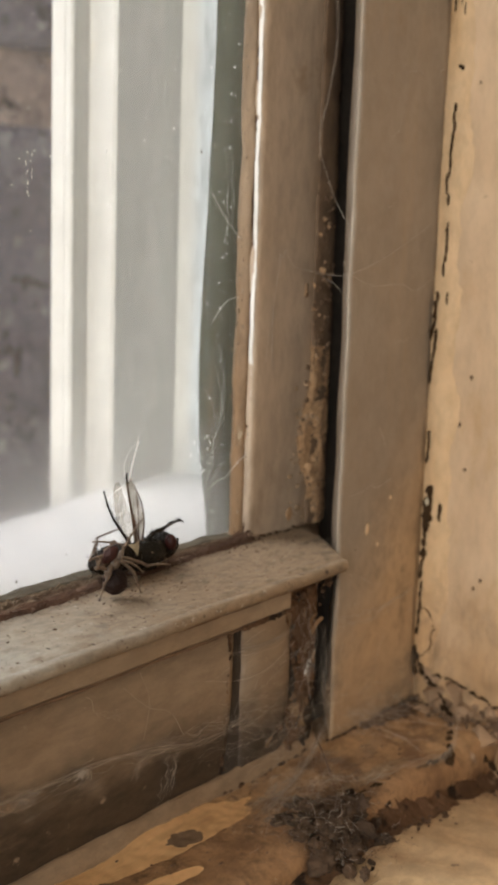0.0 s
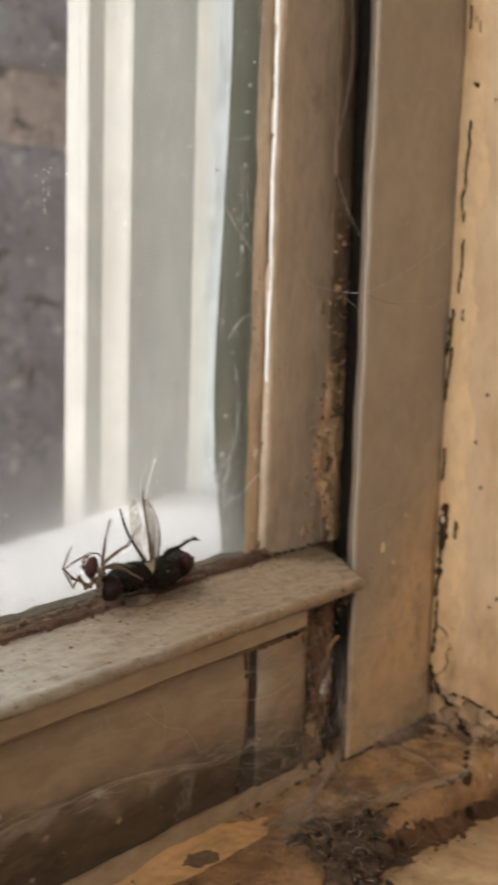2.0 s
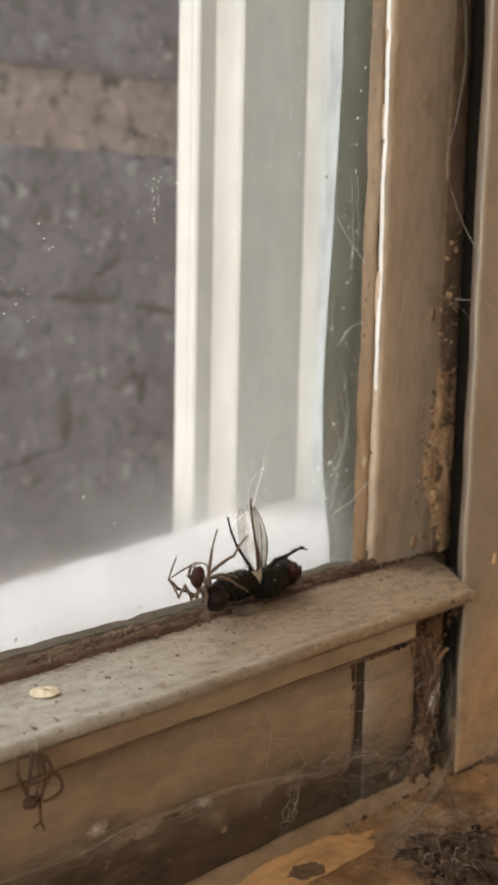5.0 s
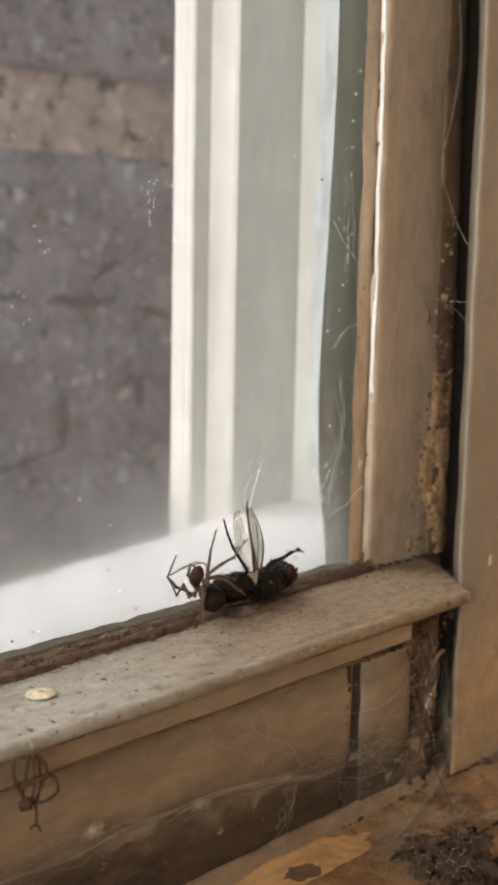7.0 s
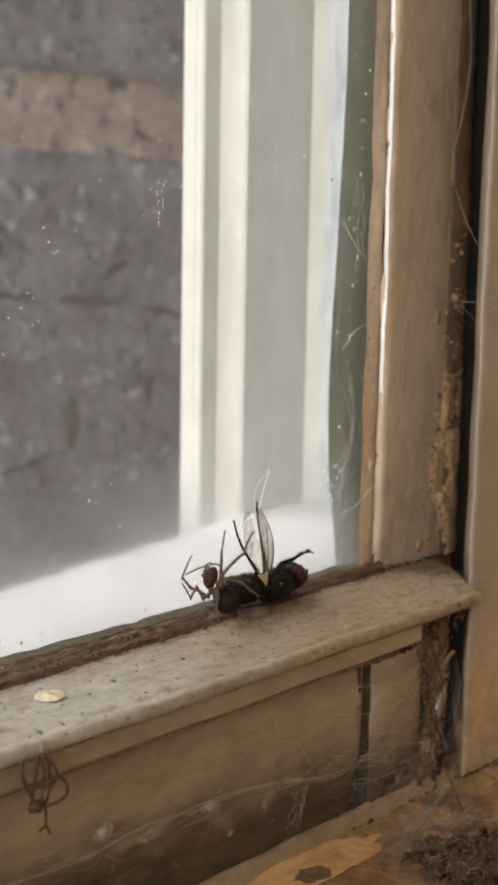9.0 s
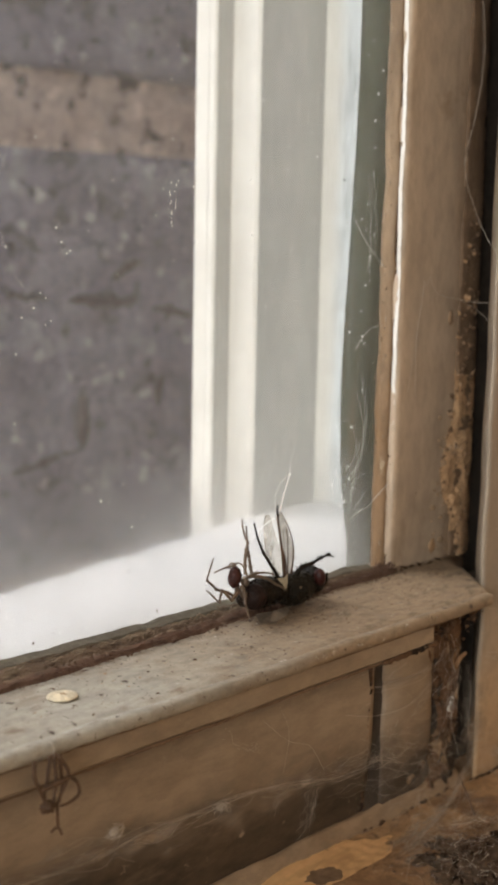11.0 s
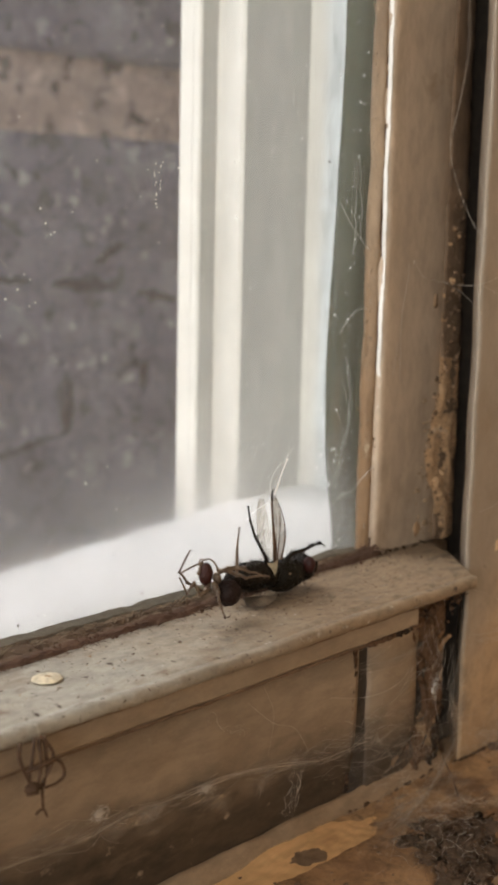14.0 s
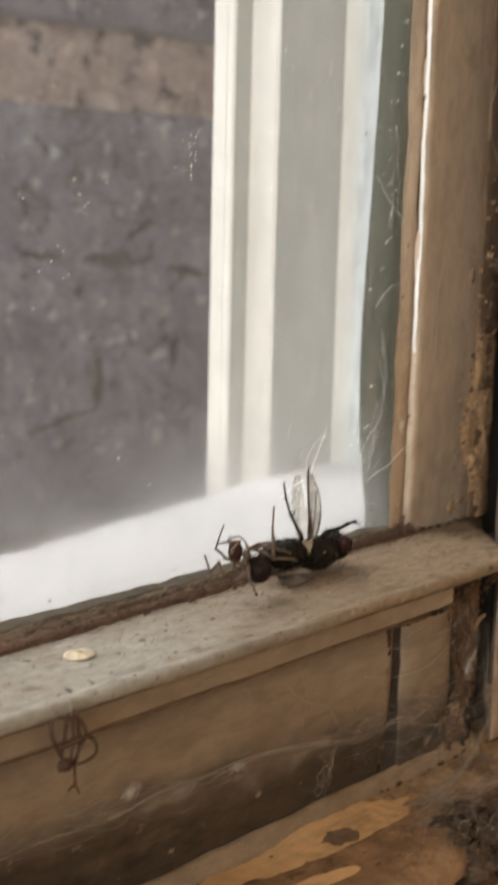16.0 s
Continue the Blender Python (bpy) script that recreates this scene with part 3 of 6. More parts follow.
# ---- the sash
def window():
    w = tagged(new("window_1"), "old taupe painted sash window, grimy and cobwebbed", "window", kind="structure")
    # upright of the sash: flat front, rolled outer edge
    prof = [(0.0, -2.4), (0.10, -2.87), (0.22, -2.98), (0.42, -3.035), (0.62, -3.05), (0.85, -3.05), (1.5, -3.05), (3.0, -3.05), (4.6, -3.05), (6.2, -3.05), (7.6, -3.0), (8.6, -2.9), (9.4, -2.6), (10.1, -2.0), (10.6, -1.1), (10.9, 0.0), (11.1, 2.4), (1.9, 2.4), (1.9, -0.5), (0.64, -1.15), (0.3, -2.2)]
    zs = steps(-0.1, 60, 130) + steps(66, WIN_T, 20)
    part("stile", sweep(prof, zs, "z", 0.10, 0.25, fine=0.03), M_STILE, w, "taupe painted upright with crusty edge", smooth=True)
    roll = [(7.5, -3.0), (7.9, -3.10), (8.7, -3.12), (9.5, -3.02), (10.2, -2.86), (10.8, -2.6), (11.3, -2.2), (11.55, -1.6), (11.6, 0.6), (10.6, 0.9), (9.8, -1.0), (8.6, -2.6)]
    part("grimy_edge", sweep(roll, steps(-0.1, 60, 260) + steps(66, WIN_T, 20), "z", 0.16, 0.45, fine=0.10), M_EDGE, w, "brown grimy rolled edge", smooth=True)
    # Strip whitened for daylight catching the upright's inner edge; it thins out downwards.
    bm = sweep([(0.0, -2.56), (0.03, -2.88), (0.16, -2.78), (0.16, -2.5)], steps(8.0, 60, 240) + steps(66, WIN_T, 20), "z", 0.09, 0.3, fine=0.04)
    for v in bm.verts:
        k = max(0.0, min(1.0, (14.0 - v.co.z / MM) / 6.5))
        v.co.x += (0.15 * MM - v.co.x) * k * 0.9
        v.co.y += (-2.5 * MM - v.co.y) * k * 0.9
    part("lit_edge", bm, M_WHITE, w, "thin edge strip whitened for the daylight on it")
    # outer half of the sash seen through the glass
    bm = sweep([(0.2, 2.45), (0.24, 2.0), (0.36, 1.55), (0.6, 1.15), (1.0, 0.88), (1.6, 0.76), (9.0, 0.75), (9.0, 2.45)], steps(-3, 60, 126) + steps(70, WIN_T, 10), "z", 0.05, 0.3)
    for v in bm.verts:
        z = v.co.z / MM
        v.co.x += MM * (0.25 - 1.1 * math.exp(-((z - 13) / 11) ** 2) - 0.25 * math.exp(-((z - 27) / 8) ** 2) + 0.6 * math.exp(-(z / 4) ** 2)) if v.co.x < 3 * MM else 0.0
    part("outer_stile", bm, M_GREEN, w, "green grey outer upright", smooth=True)
    # putty along the glass, ragged
    prof = [(0.14, -2.30), (0.07, -2.46), (-0.06, -2.44), (-0.18, -2.3), (-0.26, -2.08), (-0.29, -1.82), (-0.25, -1.56), (-0.15, -1.32), (0.0, -1.12), (0.2, -0.95), (0.55, -0.84), (0.6, -2.25)]
    part("putty", sweep(prof, steps(-0.2, 60, 300) + steps(66, WIN_T, 20), "z", 0.17, 0.22, fine=0.07), M_PUTTY, w, "ragged brown putty", smooth=True)
    part("groove", sweep([(0.0, -2.44), (0.03, -2.60), (0.12, -2.62), (0.12, -2.4)], steps(-0.2, 60, 200) + steps(66, WIN_T, 20), "z", 0.06, 0.6, fine=0.05), M_HUSK, w, "dark groove beside the putty", smooth=True)
    # bottom rail with its rounded nosing and moulded front
    nose = [(0.5, 0.0), (-2, 0.0), (-4, 0.0), (-6, -0.02), (-8, -0.05), (-10, -0.1), (-10.45, -0.09), (-10.75, -0.15), (-10.86, -0.20), (-10.98, -0.13)] + arc(-11.3, -0.52, 0.5, 118, 262, 10) + [(-11.2, -1.06), (0.5, -1.2)]

    def cut(y, z):
        return 8.3 if y > -5.2 else 8.3 - 2.6 * min(1.0, (-5.2 - y) / 0.6) - max(0.0, -5.8 - y) * 0.82 + (0.25 if y < -11.2 else 0)

    part("ledge", sweep(nose, along(WIN_L, -60, 6, 0, 140, 24) + [8.3], "x", 0.10, 0.2, end=cut, fine=0.03), M_LEDGE, w, "dusty grey nosed ledge", smooth=True)
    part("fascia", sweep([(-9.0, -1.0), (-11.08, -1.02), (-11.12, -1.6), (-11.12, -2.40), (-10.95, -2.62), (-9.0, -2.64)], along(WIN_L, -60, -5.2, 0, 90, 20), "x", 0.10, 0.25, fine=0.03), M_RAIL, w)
    part("rail_face", sweep([(-3, -2.4), (-8.95, -2.4), (-9.0, -6), (-8.95, -8), (-8.9, -9.0), (-8.85, -10), (-8.7, -12), (-8.5, -14), (-8.3, -17), (-3, -17)], along(WIN_L, -60, -9.1, 0, 130, 20), "x", 0.14, 0.28, fine=0.03), M_RAIL, w, "brown rail face, near black towards its foot", smooth=True)
    part("fillet", sweep([(-8.2, -14.5), (-8.75, -14.65), (-9.1, -15.3), (-9.35, -15.72), (-9.3, -16.2), (-8.2, -16.2)], along(WIN_L, -60, 2.0, 0, 130, 20), "x", 0.22, 0.3, fine=0.06), M_FILLET, w, "grey paint fillet at the rail's foot", smooth=True)
    # Dark lines under nosing and fascia: overhang shade plus crack grime, as colour.
    for name, y, z, r, x1 in (("nose_line", -11.12, -1.10, 0.10, -2.4), ("rail_crack", -11.0, -2.64, 0.10, -5.6)):
        ring = [(y + r * math.cos(a * math.pi / 3), z + r * math.sin(a * math.pi / 3)) for a in range(6)]
        part(name, sweep(ring, along(WIN_L, -60, x1, 0, 160, 10), "x", 0.05, 0.5, fine=0.05), M_CRUST, w, "dark line for the overhang's shade and crack grime")
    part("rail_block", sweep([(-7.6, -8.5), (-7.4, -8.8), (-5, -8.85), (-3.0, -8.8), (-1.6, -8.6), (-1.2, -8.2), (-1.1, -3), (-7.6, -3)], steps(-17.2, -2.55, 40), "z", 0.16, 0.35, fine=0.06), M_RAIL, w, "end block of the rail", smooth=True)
    # Black boxes fill the gaps and stand in for the shade there.
    part("joint_shadow", box(bmesh.new(), -9.3, -7.55, -8.55, -4, -17, -2.7), M_DARK, w, "black fill for the shade in the open joint")
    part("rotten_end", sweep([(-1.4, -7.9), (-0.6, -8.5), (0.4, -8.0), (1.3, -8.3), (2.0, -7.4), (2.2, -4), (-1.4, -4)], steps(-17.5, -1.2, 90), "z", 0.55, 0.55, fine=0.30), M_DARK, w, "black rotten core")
    part("gap_backing", box(bmesh.new(), 11.62, 15.5, -1.4, 2.4, -20, WIN_T), M_DARK, w, "black fill for the shade in the gap beside the sash")
    part("gap_floor", box(bmesh.new(), 1.0, 9.0, -6.4, -4.7, -20, -1.0), M_DARK, w, "black fill for the shade in the gap under the sash")
    pane = part("pane", box(bmesh.new(), WIN_L + 10, 2.0, -0.5, 0.7, -1.5, WIN_T - 30), M_GLASS, w, "dusty clear glass")
    pane.visible_shadow = False
    # joint of glass and ledge: olive grime line, then a rotten brown ridge
    part("grime_line", sweep([(-0.45, -0.2), (-0.5, 0.34), (-1.0, 0.52), (-1.7, 0.36), (-2.1, -0.2)], along(WIN_L, -60, -0.4, 0, 220, 20), "x", 0.16, 0.5, fine=0.06), M_OLIVE, w, "olive grime line")
    bm = bmesh.new()
    xs = along(-120, -60, 0.3, 0, 240, 20)
    rings = []
    for x in xs:
        wd = 0.55 + 0.45 * min(1.0, max(0.0, -x / 34.0))
        ring = []
        for y, z in ((-1.6, -0.2), (-1.8, 0.18), (-2.5, 0.30), (-3.0, 0.12), (-3.5, 0.26), (-4.1, 0.22), (-4.6, -0.2)):
            p = Vector((x, -1.6 + (y + 1.6) * wd, z))
            p += wob(x, y, z, 0.6, 0.20) + wob(x * 0.4, y, z, 3.0, 0.14) + wob(x, y, z, 7.0, 0.05)
            ring.append(bm.verts.new(p * MM))
        rings.append(ring)
    for a, b in zip(rings, rings[1:]):
        for k in range(6):
            bm.faces.new((a[k], a[k + 1], b[k + 1], b[k]))
    part("rotten_joint", bm, M_RUST, w, "rotten brown joint beside the glass")
    # far side of the window, out of view
    part("far_stile", box(bmesh.new(), WIN_L, WIN_L + 30, -3, 2.4, -2, WIN_T), M_STILE, w)
    part("top_rail", box(bmesh.new(), WIN_L, 9, -3, 2.4, WIN_T - 40, WIN_T), M_STILE, w)
    return w


window()


# ---- stop: the fixed board in front of the sash's side
def stop_board():
    prof = [(3.2, -9.28), (3.26, -9.41), (3.40, -9.48), (3.6, -9.5), (3.9, -9.5), (5, -9.5), (8, -9.5), (12, -9.5), (15, -9.45), (16.8, -9.4), (16.8, -7.0), (5.8, -7.0), (4.6, -8.2), (3.45, -9.05)]
    ob = part("stop_board", sweep(prof, steps(-16.6, 60, 120) + steps(66, WIN_T, 20), "z", 0.16, 0.16, fine=0.02), M_STOP, smooth=True)
    return tagged(ob, "taupe painted stop board with worn rounded arris", "trim", kind="structure")


stop_board()


# ---- outside: white sill, moulded frame, dark brick wall
def outside():
    prof = [(0.8, -1.2), (8, -1.0), (16, -0.85), (20, -0.85), (22.5, -1.5), (24, -3.0), (24.4, -6), (24, -12), (0.8, -12)]
    bm = sweep(prof, along(WIN_L, -60, 40, 0, 200, 12), "x", 0.10, 0.12)
    for v in bm.verts:
        x, y = v.co.x / MM, v.co.y / MM
        up = min(1.0, max(0.0, (x - 0) / 14)) * min(1.0, max(0.0, (y - 11) / 8))
        v.co.z += 0.4 * MM * up + MM * min(1.0, max(0.0, (y - 10) / 8)) * (0.32 * noise.noise(Vector((x * 0.22, 1, 1))) + 0.16 * noise.noise(Vector((x * 0.7, 3, y * 0.5))))
        v.co.y = MM * (y - max(0.0, y - 4) / 20 * 0.19 * min(34.0, max(0.0, 10 - x)))
    ob = part("outer_sill", bm, M_SILLOUT, smooth=True)
    tagged(ob, "white painted outer window sill", "sill", kind="structure")
    f = tagged(new("outer_frame"), "white painted moulded outer window frame", "window frame", kind="structure")
    f.location.x = -0.28 * MM
    # Room-facing boards are grey for shade; edge strips stay white for light.
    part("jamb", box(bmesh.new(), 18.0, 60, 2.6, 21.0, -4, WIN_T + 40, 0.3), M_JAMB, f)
    part("flat_board", box(bmesh.new(), 9.4, 60, 21.0, 24.4, -6, WIN_T + 40, 0.3), M_OUTGREY, f, "flat board with its shade in the grey")
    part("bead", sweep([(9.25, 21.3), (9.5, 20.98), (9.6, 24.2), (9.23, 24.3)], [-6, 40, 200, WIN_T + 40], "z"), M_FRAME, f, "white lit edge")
    part("outer_board", box(bmesh.new(), 7.45, 60, 24.42, 27.0, -8, WIN_T + 40, 0.1), M_OUTGREY, f, "flat board with its shade in the grey")
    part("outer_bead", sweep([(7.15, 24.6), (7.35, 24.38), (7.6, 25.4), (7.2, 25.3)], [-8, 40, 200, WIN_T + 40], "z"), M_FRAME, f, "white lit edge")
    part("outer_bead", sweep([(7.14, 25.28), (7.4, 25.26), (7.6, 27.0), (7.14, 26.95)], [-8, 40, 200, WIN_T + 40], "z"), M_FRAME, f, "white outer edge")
    slab("facade", 60, 3000, 20, 60, -950, 1700, M_RENDER, "pale rendered house wall outside")
    slab("ground", -6000, 6000, 61, 6000, -1100, -1000, M_GROUND, "grey paving outside")
    # brick wall close opposite
    wall = tagged(part("brick_wall", box(bmesh.new(), 32, 2400, 132.5, 240, -1000, 1300), M_MORTAR), "dark grey brick wall with wide pinkish mortar", "wall", kind="structure")
    me = None
    for r in range(-3, 5):
        z0 = -33.0 + r * 86.5
        drop = 6.0 if r == 0 else 0.0
        for c in range(0, 6):
            x0 = 40 + c * 222 - (110 if r % 2 else 0)
            x1 = x0 + 210
            x0 = max(x0, 30.0)
            bm = bmesh.new()
            box(bm, x0, x1, 130, 140, z0 - drop, z0 + 72.5, 2.5)
            b = part("brick", bm, M_BRICK, wall)
    for x0, z0, x1, z1, wide in ((60, 13.4, 68, 12.6, 0.5), (74, 12.4, 88, 11.2, 1.0), (94, 10.2, 104, 8.6, 0.8), (76.6, -5, 76.0, -16, 1.0), (76.0, -16, 60, -19, 0.6), (96, -3.5, 95.4, -9, 0.6), (84, 16.5, 90, 19.5, 0.6)):
        bm = bmesh.new()
        for k in range(16):
            u = k / 15
            w = 1.35 * wide * (0.25 + 0.9 * abs(noise.noise(Vector((x0 + 6 * u, z0, 7)))) + 0.3 * math.sin(math.pi * u))
            blob(bm, (x0 + (x1 - x0) * u + 0.6 * noise.noise(Vector((x0, z0 + 9 * u, 1))), 129.9, z0 + (z1 - z0) * u + 0.9 * noise.noise(Vector((x0 + 9 * u, z0, 3)))), (w * 1.2, 0.35, w), 2, 0.9, 1.5)
        part("crack", bm, M_BRICKCRACK, wall, "dark crack in a brick")


outside()


VIEW = Vector((0.72, 0.67, -0.16)).normalized()   # from the watcher's side of the window towards the fly
rnd = random.Random(7)


# ---- the fly, dead on its back against the glass
def house_fly():
    fly = thing("house_fly", -12.5, -3.5, 0.3, "dead blackish fly with dark red eyes lying on its back", "fly")
    lean = Euler((0, radians(-6), 0)).to_matrix()
    bm = blob(bmesh.new(), (0.45, 0.3, 1.08), (1.85, 1.22, 1.14), 4, 0.10, 2.4, lean)
    thorax = part("thorax", bm, M_FLYGREY, fly, "dark grey dusted thorax", smooth=True)
    bm = bmesh.new()
    for x, rx, r, z in ((-1.4, 1.2, 0.92, 1.30), (-2.3, 1.5, 1.02, 1.36), (-3.0, 1.5, 1.02, 1.36), (-3.7, 1.3, 0.90, 1.34), (-4.4, 0.9, 0.66, 1.32)):
        blob(bm, (x, 0.3, z), (rx * 0.8, r * 1.1, r), 3, 0.07, 2)
    part("abdomen", bm, M_FLY, fly, "black ringed abdomen", smooth=True)
    bm = blob(bmesh.new(), (2.35, 0.3, 1.40), (0.62, 1.1, 1.0), 3, 0.04, 2, lean)
    head = part("head", bm, M_FLY, fly, smooth=True)
    for y, z in ((-0.45, 1.72), (1.15, 1.1)):
        part("eye", blob(bmesh.new(), (2.22, y, z), (0.42, 0.46, 0.64), 3, 0.0, 1, lean), M_EYE, head, "dark red compound eye", smooth=True)
    bm = bmesh.new()
    tube(bm, [(2.75, -0.1, 0.75), (3.1, -0.3, 1.15), (3.12, -0.35, 1.7)], (0.10, 0.07))
    blob(bm, (3.12, -0.34, 1.75), (0.1, 0.1, 0.14), 2)
    part("mouthpart", bm, M_FLY, head, smooth=True)
    bm = bmesh.new()
    tri = [(-2.45, -0.66, 2.5), (-1.9, -0.78, 2.45), (-1.4, -0.66, 2.6), (-1.55, -0.86, 2.2), (-1.75, -0.92, 1.55), (-2.1, -0.88, 2.05)]
    bm.faces.new([bm.verts.new(Vector(p) * MM) for p in tri])
    bmesh.ops.solidify(bm, geom=bm.faces, thickness=0.08 * MM)
    part("scale", bm, M_CALYP, fly, "creamy scale at the wing's root")
    for name, line, r in (("leg", [(-1.5, 0.0, 2.0), (-2.0, -0.1, 2.72), (-2.65, -0.2, 3.4), (-3.5, -0.3, 4.35), (-4.1, -0.3, 5.45), (-4.35, -0.2, 6.4)], (0.14, 0.06)),
                          ("leg", [(0.1, 0.1, 1.9), (0.75, 0.0, 2.6), (1.85, -0.1, 2.74), (2.7, -0.1, 2.98), (3.6, 0.0, 3.02), (4.25, 0.1, 2.76)], (0.2, 0.05)),
                          ("leg", [(-2.6, -0.65, 0.95), (-1.9, -0.95, 0.8), (-1.2, -1.05, 0.6)], (0.11, 0.05))):
        bm = tube(bmesh.new(), line, r, 7, 5, False)
        for p in line[2:-1]:
            blob(bm, p, r[0] * 0.8, 2, 0.3, 2)
        blob(bm, line[-1], r[1] * 1.5, 2, 0.4, 2)
        for k in range(26):
            a = Vector(line[-2]).lerp(Vector(line[1]), rnd.random())
            tube(bm, [a, a + Vector((rnd.uniform(-0.3, 0.3), rnd.uniform(-0.2, 0.2), rnd.uniform(0.0, 0.35)))], (0.02, 0.006), 3)
        part(name, bm, M_FLY, fly, smooth=True)
    # wings raised together, held by a thread of silk
    for base, tip, wide, y, lean_x in (((-0.62, 0.0, 2.2), (-1.66, 0.0, 6.9), 0.58, 0.0, 0.14), ((-0.95, 0.4, 2.2), (-2.25, 0.5, 6.6), 0.72, 0.5, -0.30)):
        b, t = Vector(base), Vector(tip)
        ax = (t - b)
        side = Vector((ax.z, 0.0, -ax.x)).normalized()
        bm = bmesh.new()
        rows = []
        for i in range(15):
            u = i / 14
            half = wide * (math.sin(math.pi * min(1.0, 0.12 + 0.86 * u) ** 0.85) ** 0.7)
            c = b + ax * u + side * lean_x * math.sin(math.pi * u)
            rows.append([bm.verts.new((c + side * half * k + Vector((0, 0.16 * math.sin(3 * k + 4 * u) + 0.03 + 0.22 * abs((2.2 * k + 1.4 * u) % 1.0 - 0.5) + (0.16 * noise.noise(Vector((k * 2.2, u * 7, y))) if abs(k) < 0.9 else 0), 0))) * MM) for k in (-1, -0.6, -0.2, 0.2, 0.6, 1)])
        for r0, r1 in zip(rows, rows[1:]):
            for k in range(5):
                bm.faces.new((r0[k], r0[k + 1], r1[k + 1], r1[k]))
        bmesh.ops.solidify(bm, geom=bm.faces, thickness=0.012 * MM)
        wing = part("wing", bm, M_WING if y == 0.0 else M_WINGTHIN, fly, "clear veined wing" if y == 0.0 else "thin pale wing behind")
        bm = bmesh.new()
        for k, r in ((-0.96, 0.12), (-0.45, 0.05), (0.0, 0.025), (0.4, 0.045), (0.97, 0.06)) if y == 0.0 else ((-0.9, 0.012), (-0.3, 0.008), (0.1, 0.012)):
            pts = []
            for i in range(0, 15 if abs(k) > 0.9 else 12, 2):
                u = i / 14
                half = wide * (math.sin(math.pi * min(1.0, 0.12 + 0.86 * u) ** 0.85) ** 0.7)
                c = b + ax * u + side * lean_x * math.sin(math.pi * u)
                pts.append(c + side * half * k + Vector((0, 0.16 * math.sin(3 * k + 4 * u) - 0.01, 0)))
            tube(bm, pts, (r, r * 0.5), 4, 3)
        part("vein", bm, M_HUSK, wing)
    # the other wing pressed flat on the ledge
    bm = bmesh.new()
    flat = [(-4.0, -0.2, 0.2), (-2.4, -0.5, 0.2), (-1.0, -0.6, 0.0), (-1.6, -0.9, -0.2), (-2.6, -1.2, -0.25), (-3.3, -1.5, -0.26), (-3.6, -1.2, -0.24), (-4.4, -1.1, -0.14)]
    bm.faces.new([bm.verts.new(Vector(p) * MM) for p in flat])
    bmesh.ops.solidify(bm, geom=bm.faces, thickness=0.015 * MM)
    part("wing", bm, M_FLAP, fly, "crumpled grey wing on the ledge")
    # silk from the wing tips
    bm = tube(bmesh.new(), [(-1.75, 0.0, 6.7), (-1.2, 0.15, 7.9), (-0.5, 0.3, 9.2)], (0.075, 0.04), 5)
    blob(bm, (-0.48, 0.3, 9.22), 0.10, 2, 0.5, 2)
    tube(bm, [(-2.2, 0.0, 6.5), (-3.1, 0.2, 6.0), (-3.9, 0.4, 5.2)], (0.02, 0.01), 4)
    for k in range(3):
        tube(bm, [(-0.5, 0.3, 9.2), (-0.2 + rnd.gauss(0, 0.5), 0.5, 9.8), (0.1 + rnd.gauss(0, 0.8), 0.7, 10.6 + rnd.gauss(0, 0.4))], (0.008, 0.003), 4)
    tube(bm, [(-1.9, 0.1, 6.6), (-2.0, 0.2, 7.8), (-1.3, 0.3, 8.8), (-0.5, 0.3, 9.2)], 0.012, 4)
    part("wing_tip", tube(bmesh.new(), [(-1.85, 0.0, 6.6), (-1.95, 0.0, 7.0), (-1.9, 0.0, 7.35)], (0.09, 0.05), 6), M_FLY, fly)
    part("knob", blob(bmesh.new(), (-0.3, -0.95, 1.55), (0.09, 0.07, 0.06), 2, 0.3, 2), M_FLAKE, fly, "small orange knob behind the wing")
    part("silk", bm, M_DUSTLIT, fly, "white silk thread on the wing tips")
    bm = bmesh.new()
    for k in range(220):
        u, a = rnd.uniform(-4.6, 2.3), rnd.uniform(0, 2 * math.pi)
        rad = 1.05 if u < 2 else 0.8
        p = Vector((u, 0.3 + 1.15 * rad * math.cos(a), 1.3 + rad * math.sin(a)))
        d = Vector((-0.25, math.cos(a), math.sin(a))) * rnd.uniform(0.2, 0.45)
        tube(bm, [p - d * 0.4, p + d], (0.018, 0.005), 3)
    part("bristles", bm, M_FLY, fly)
    return fly


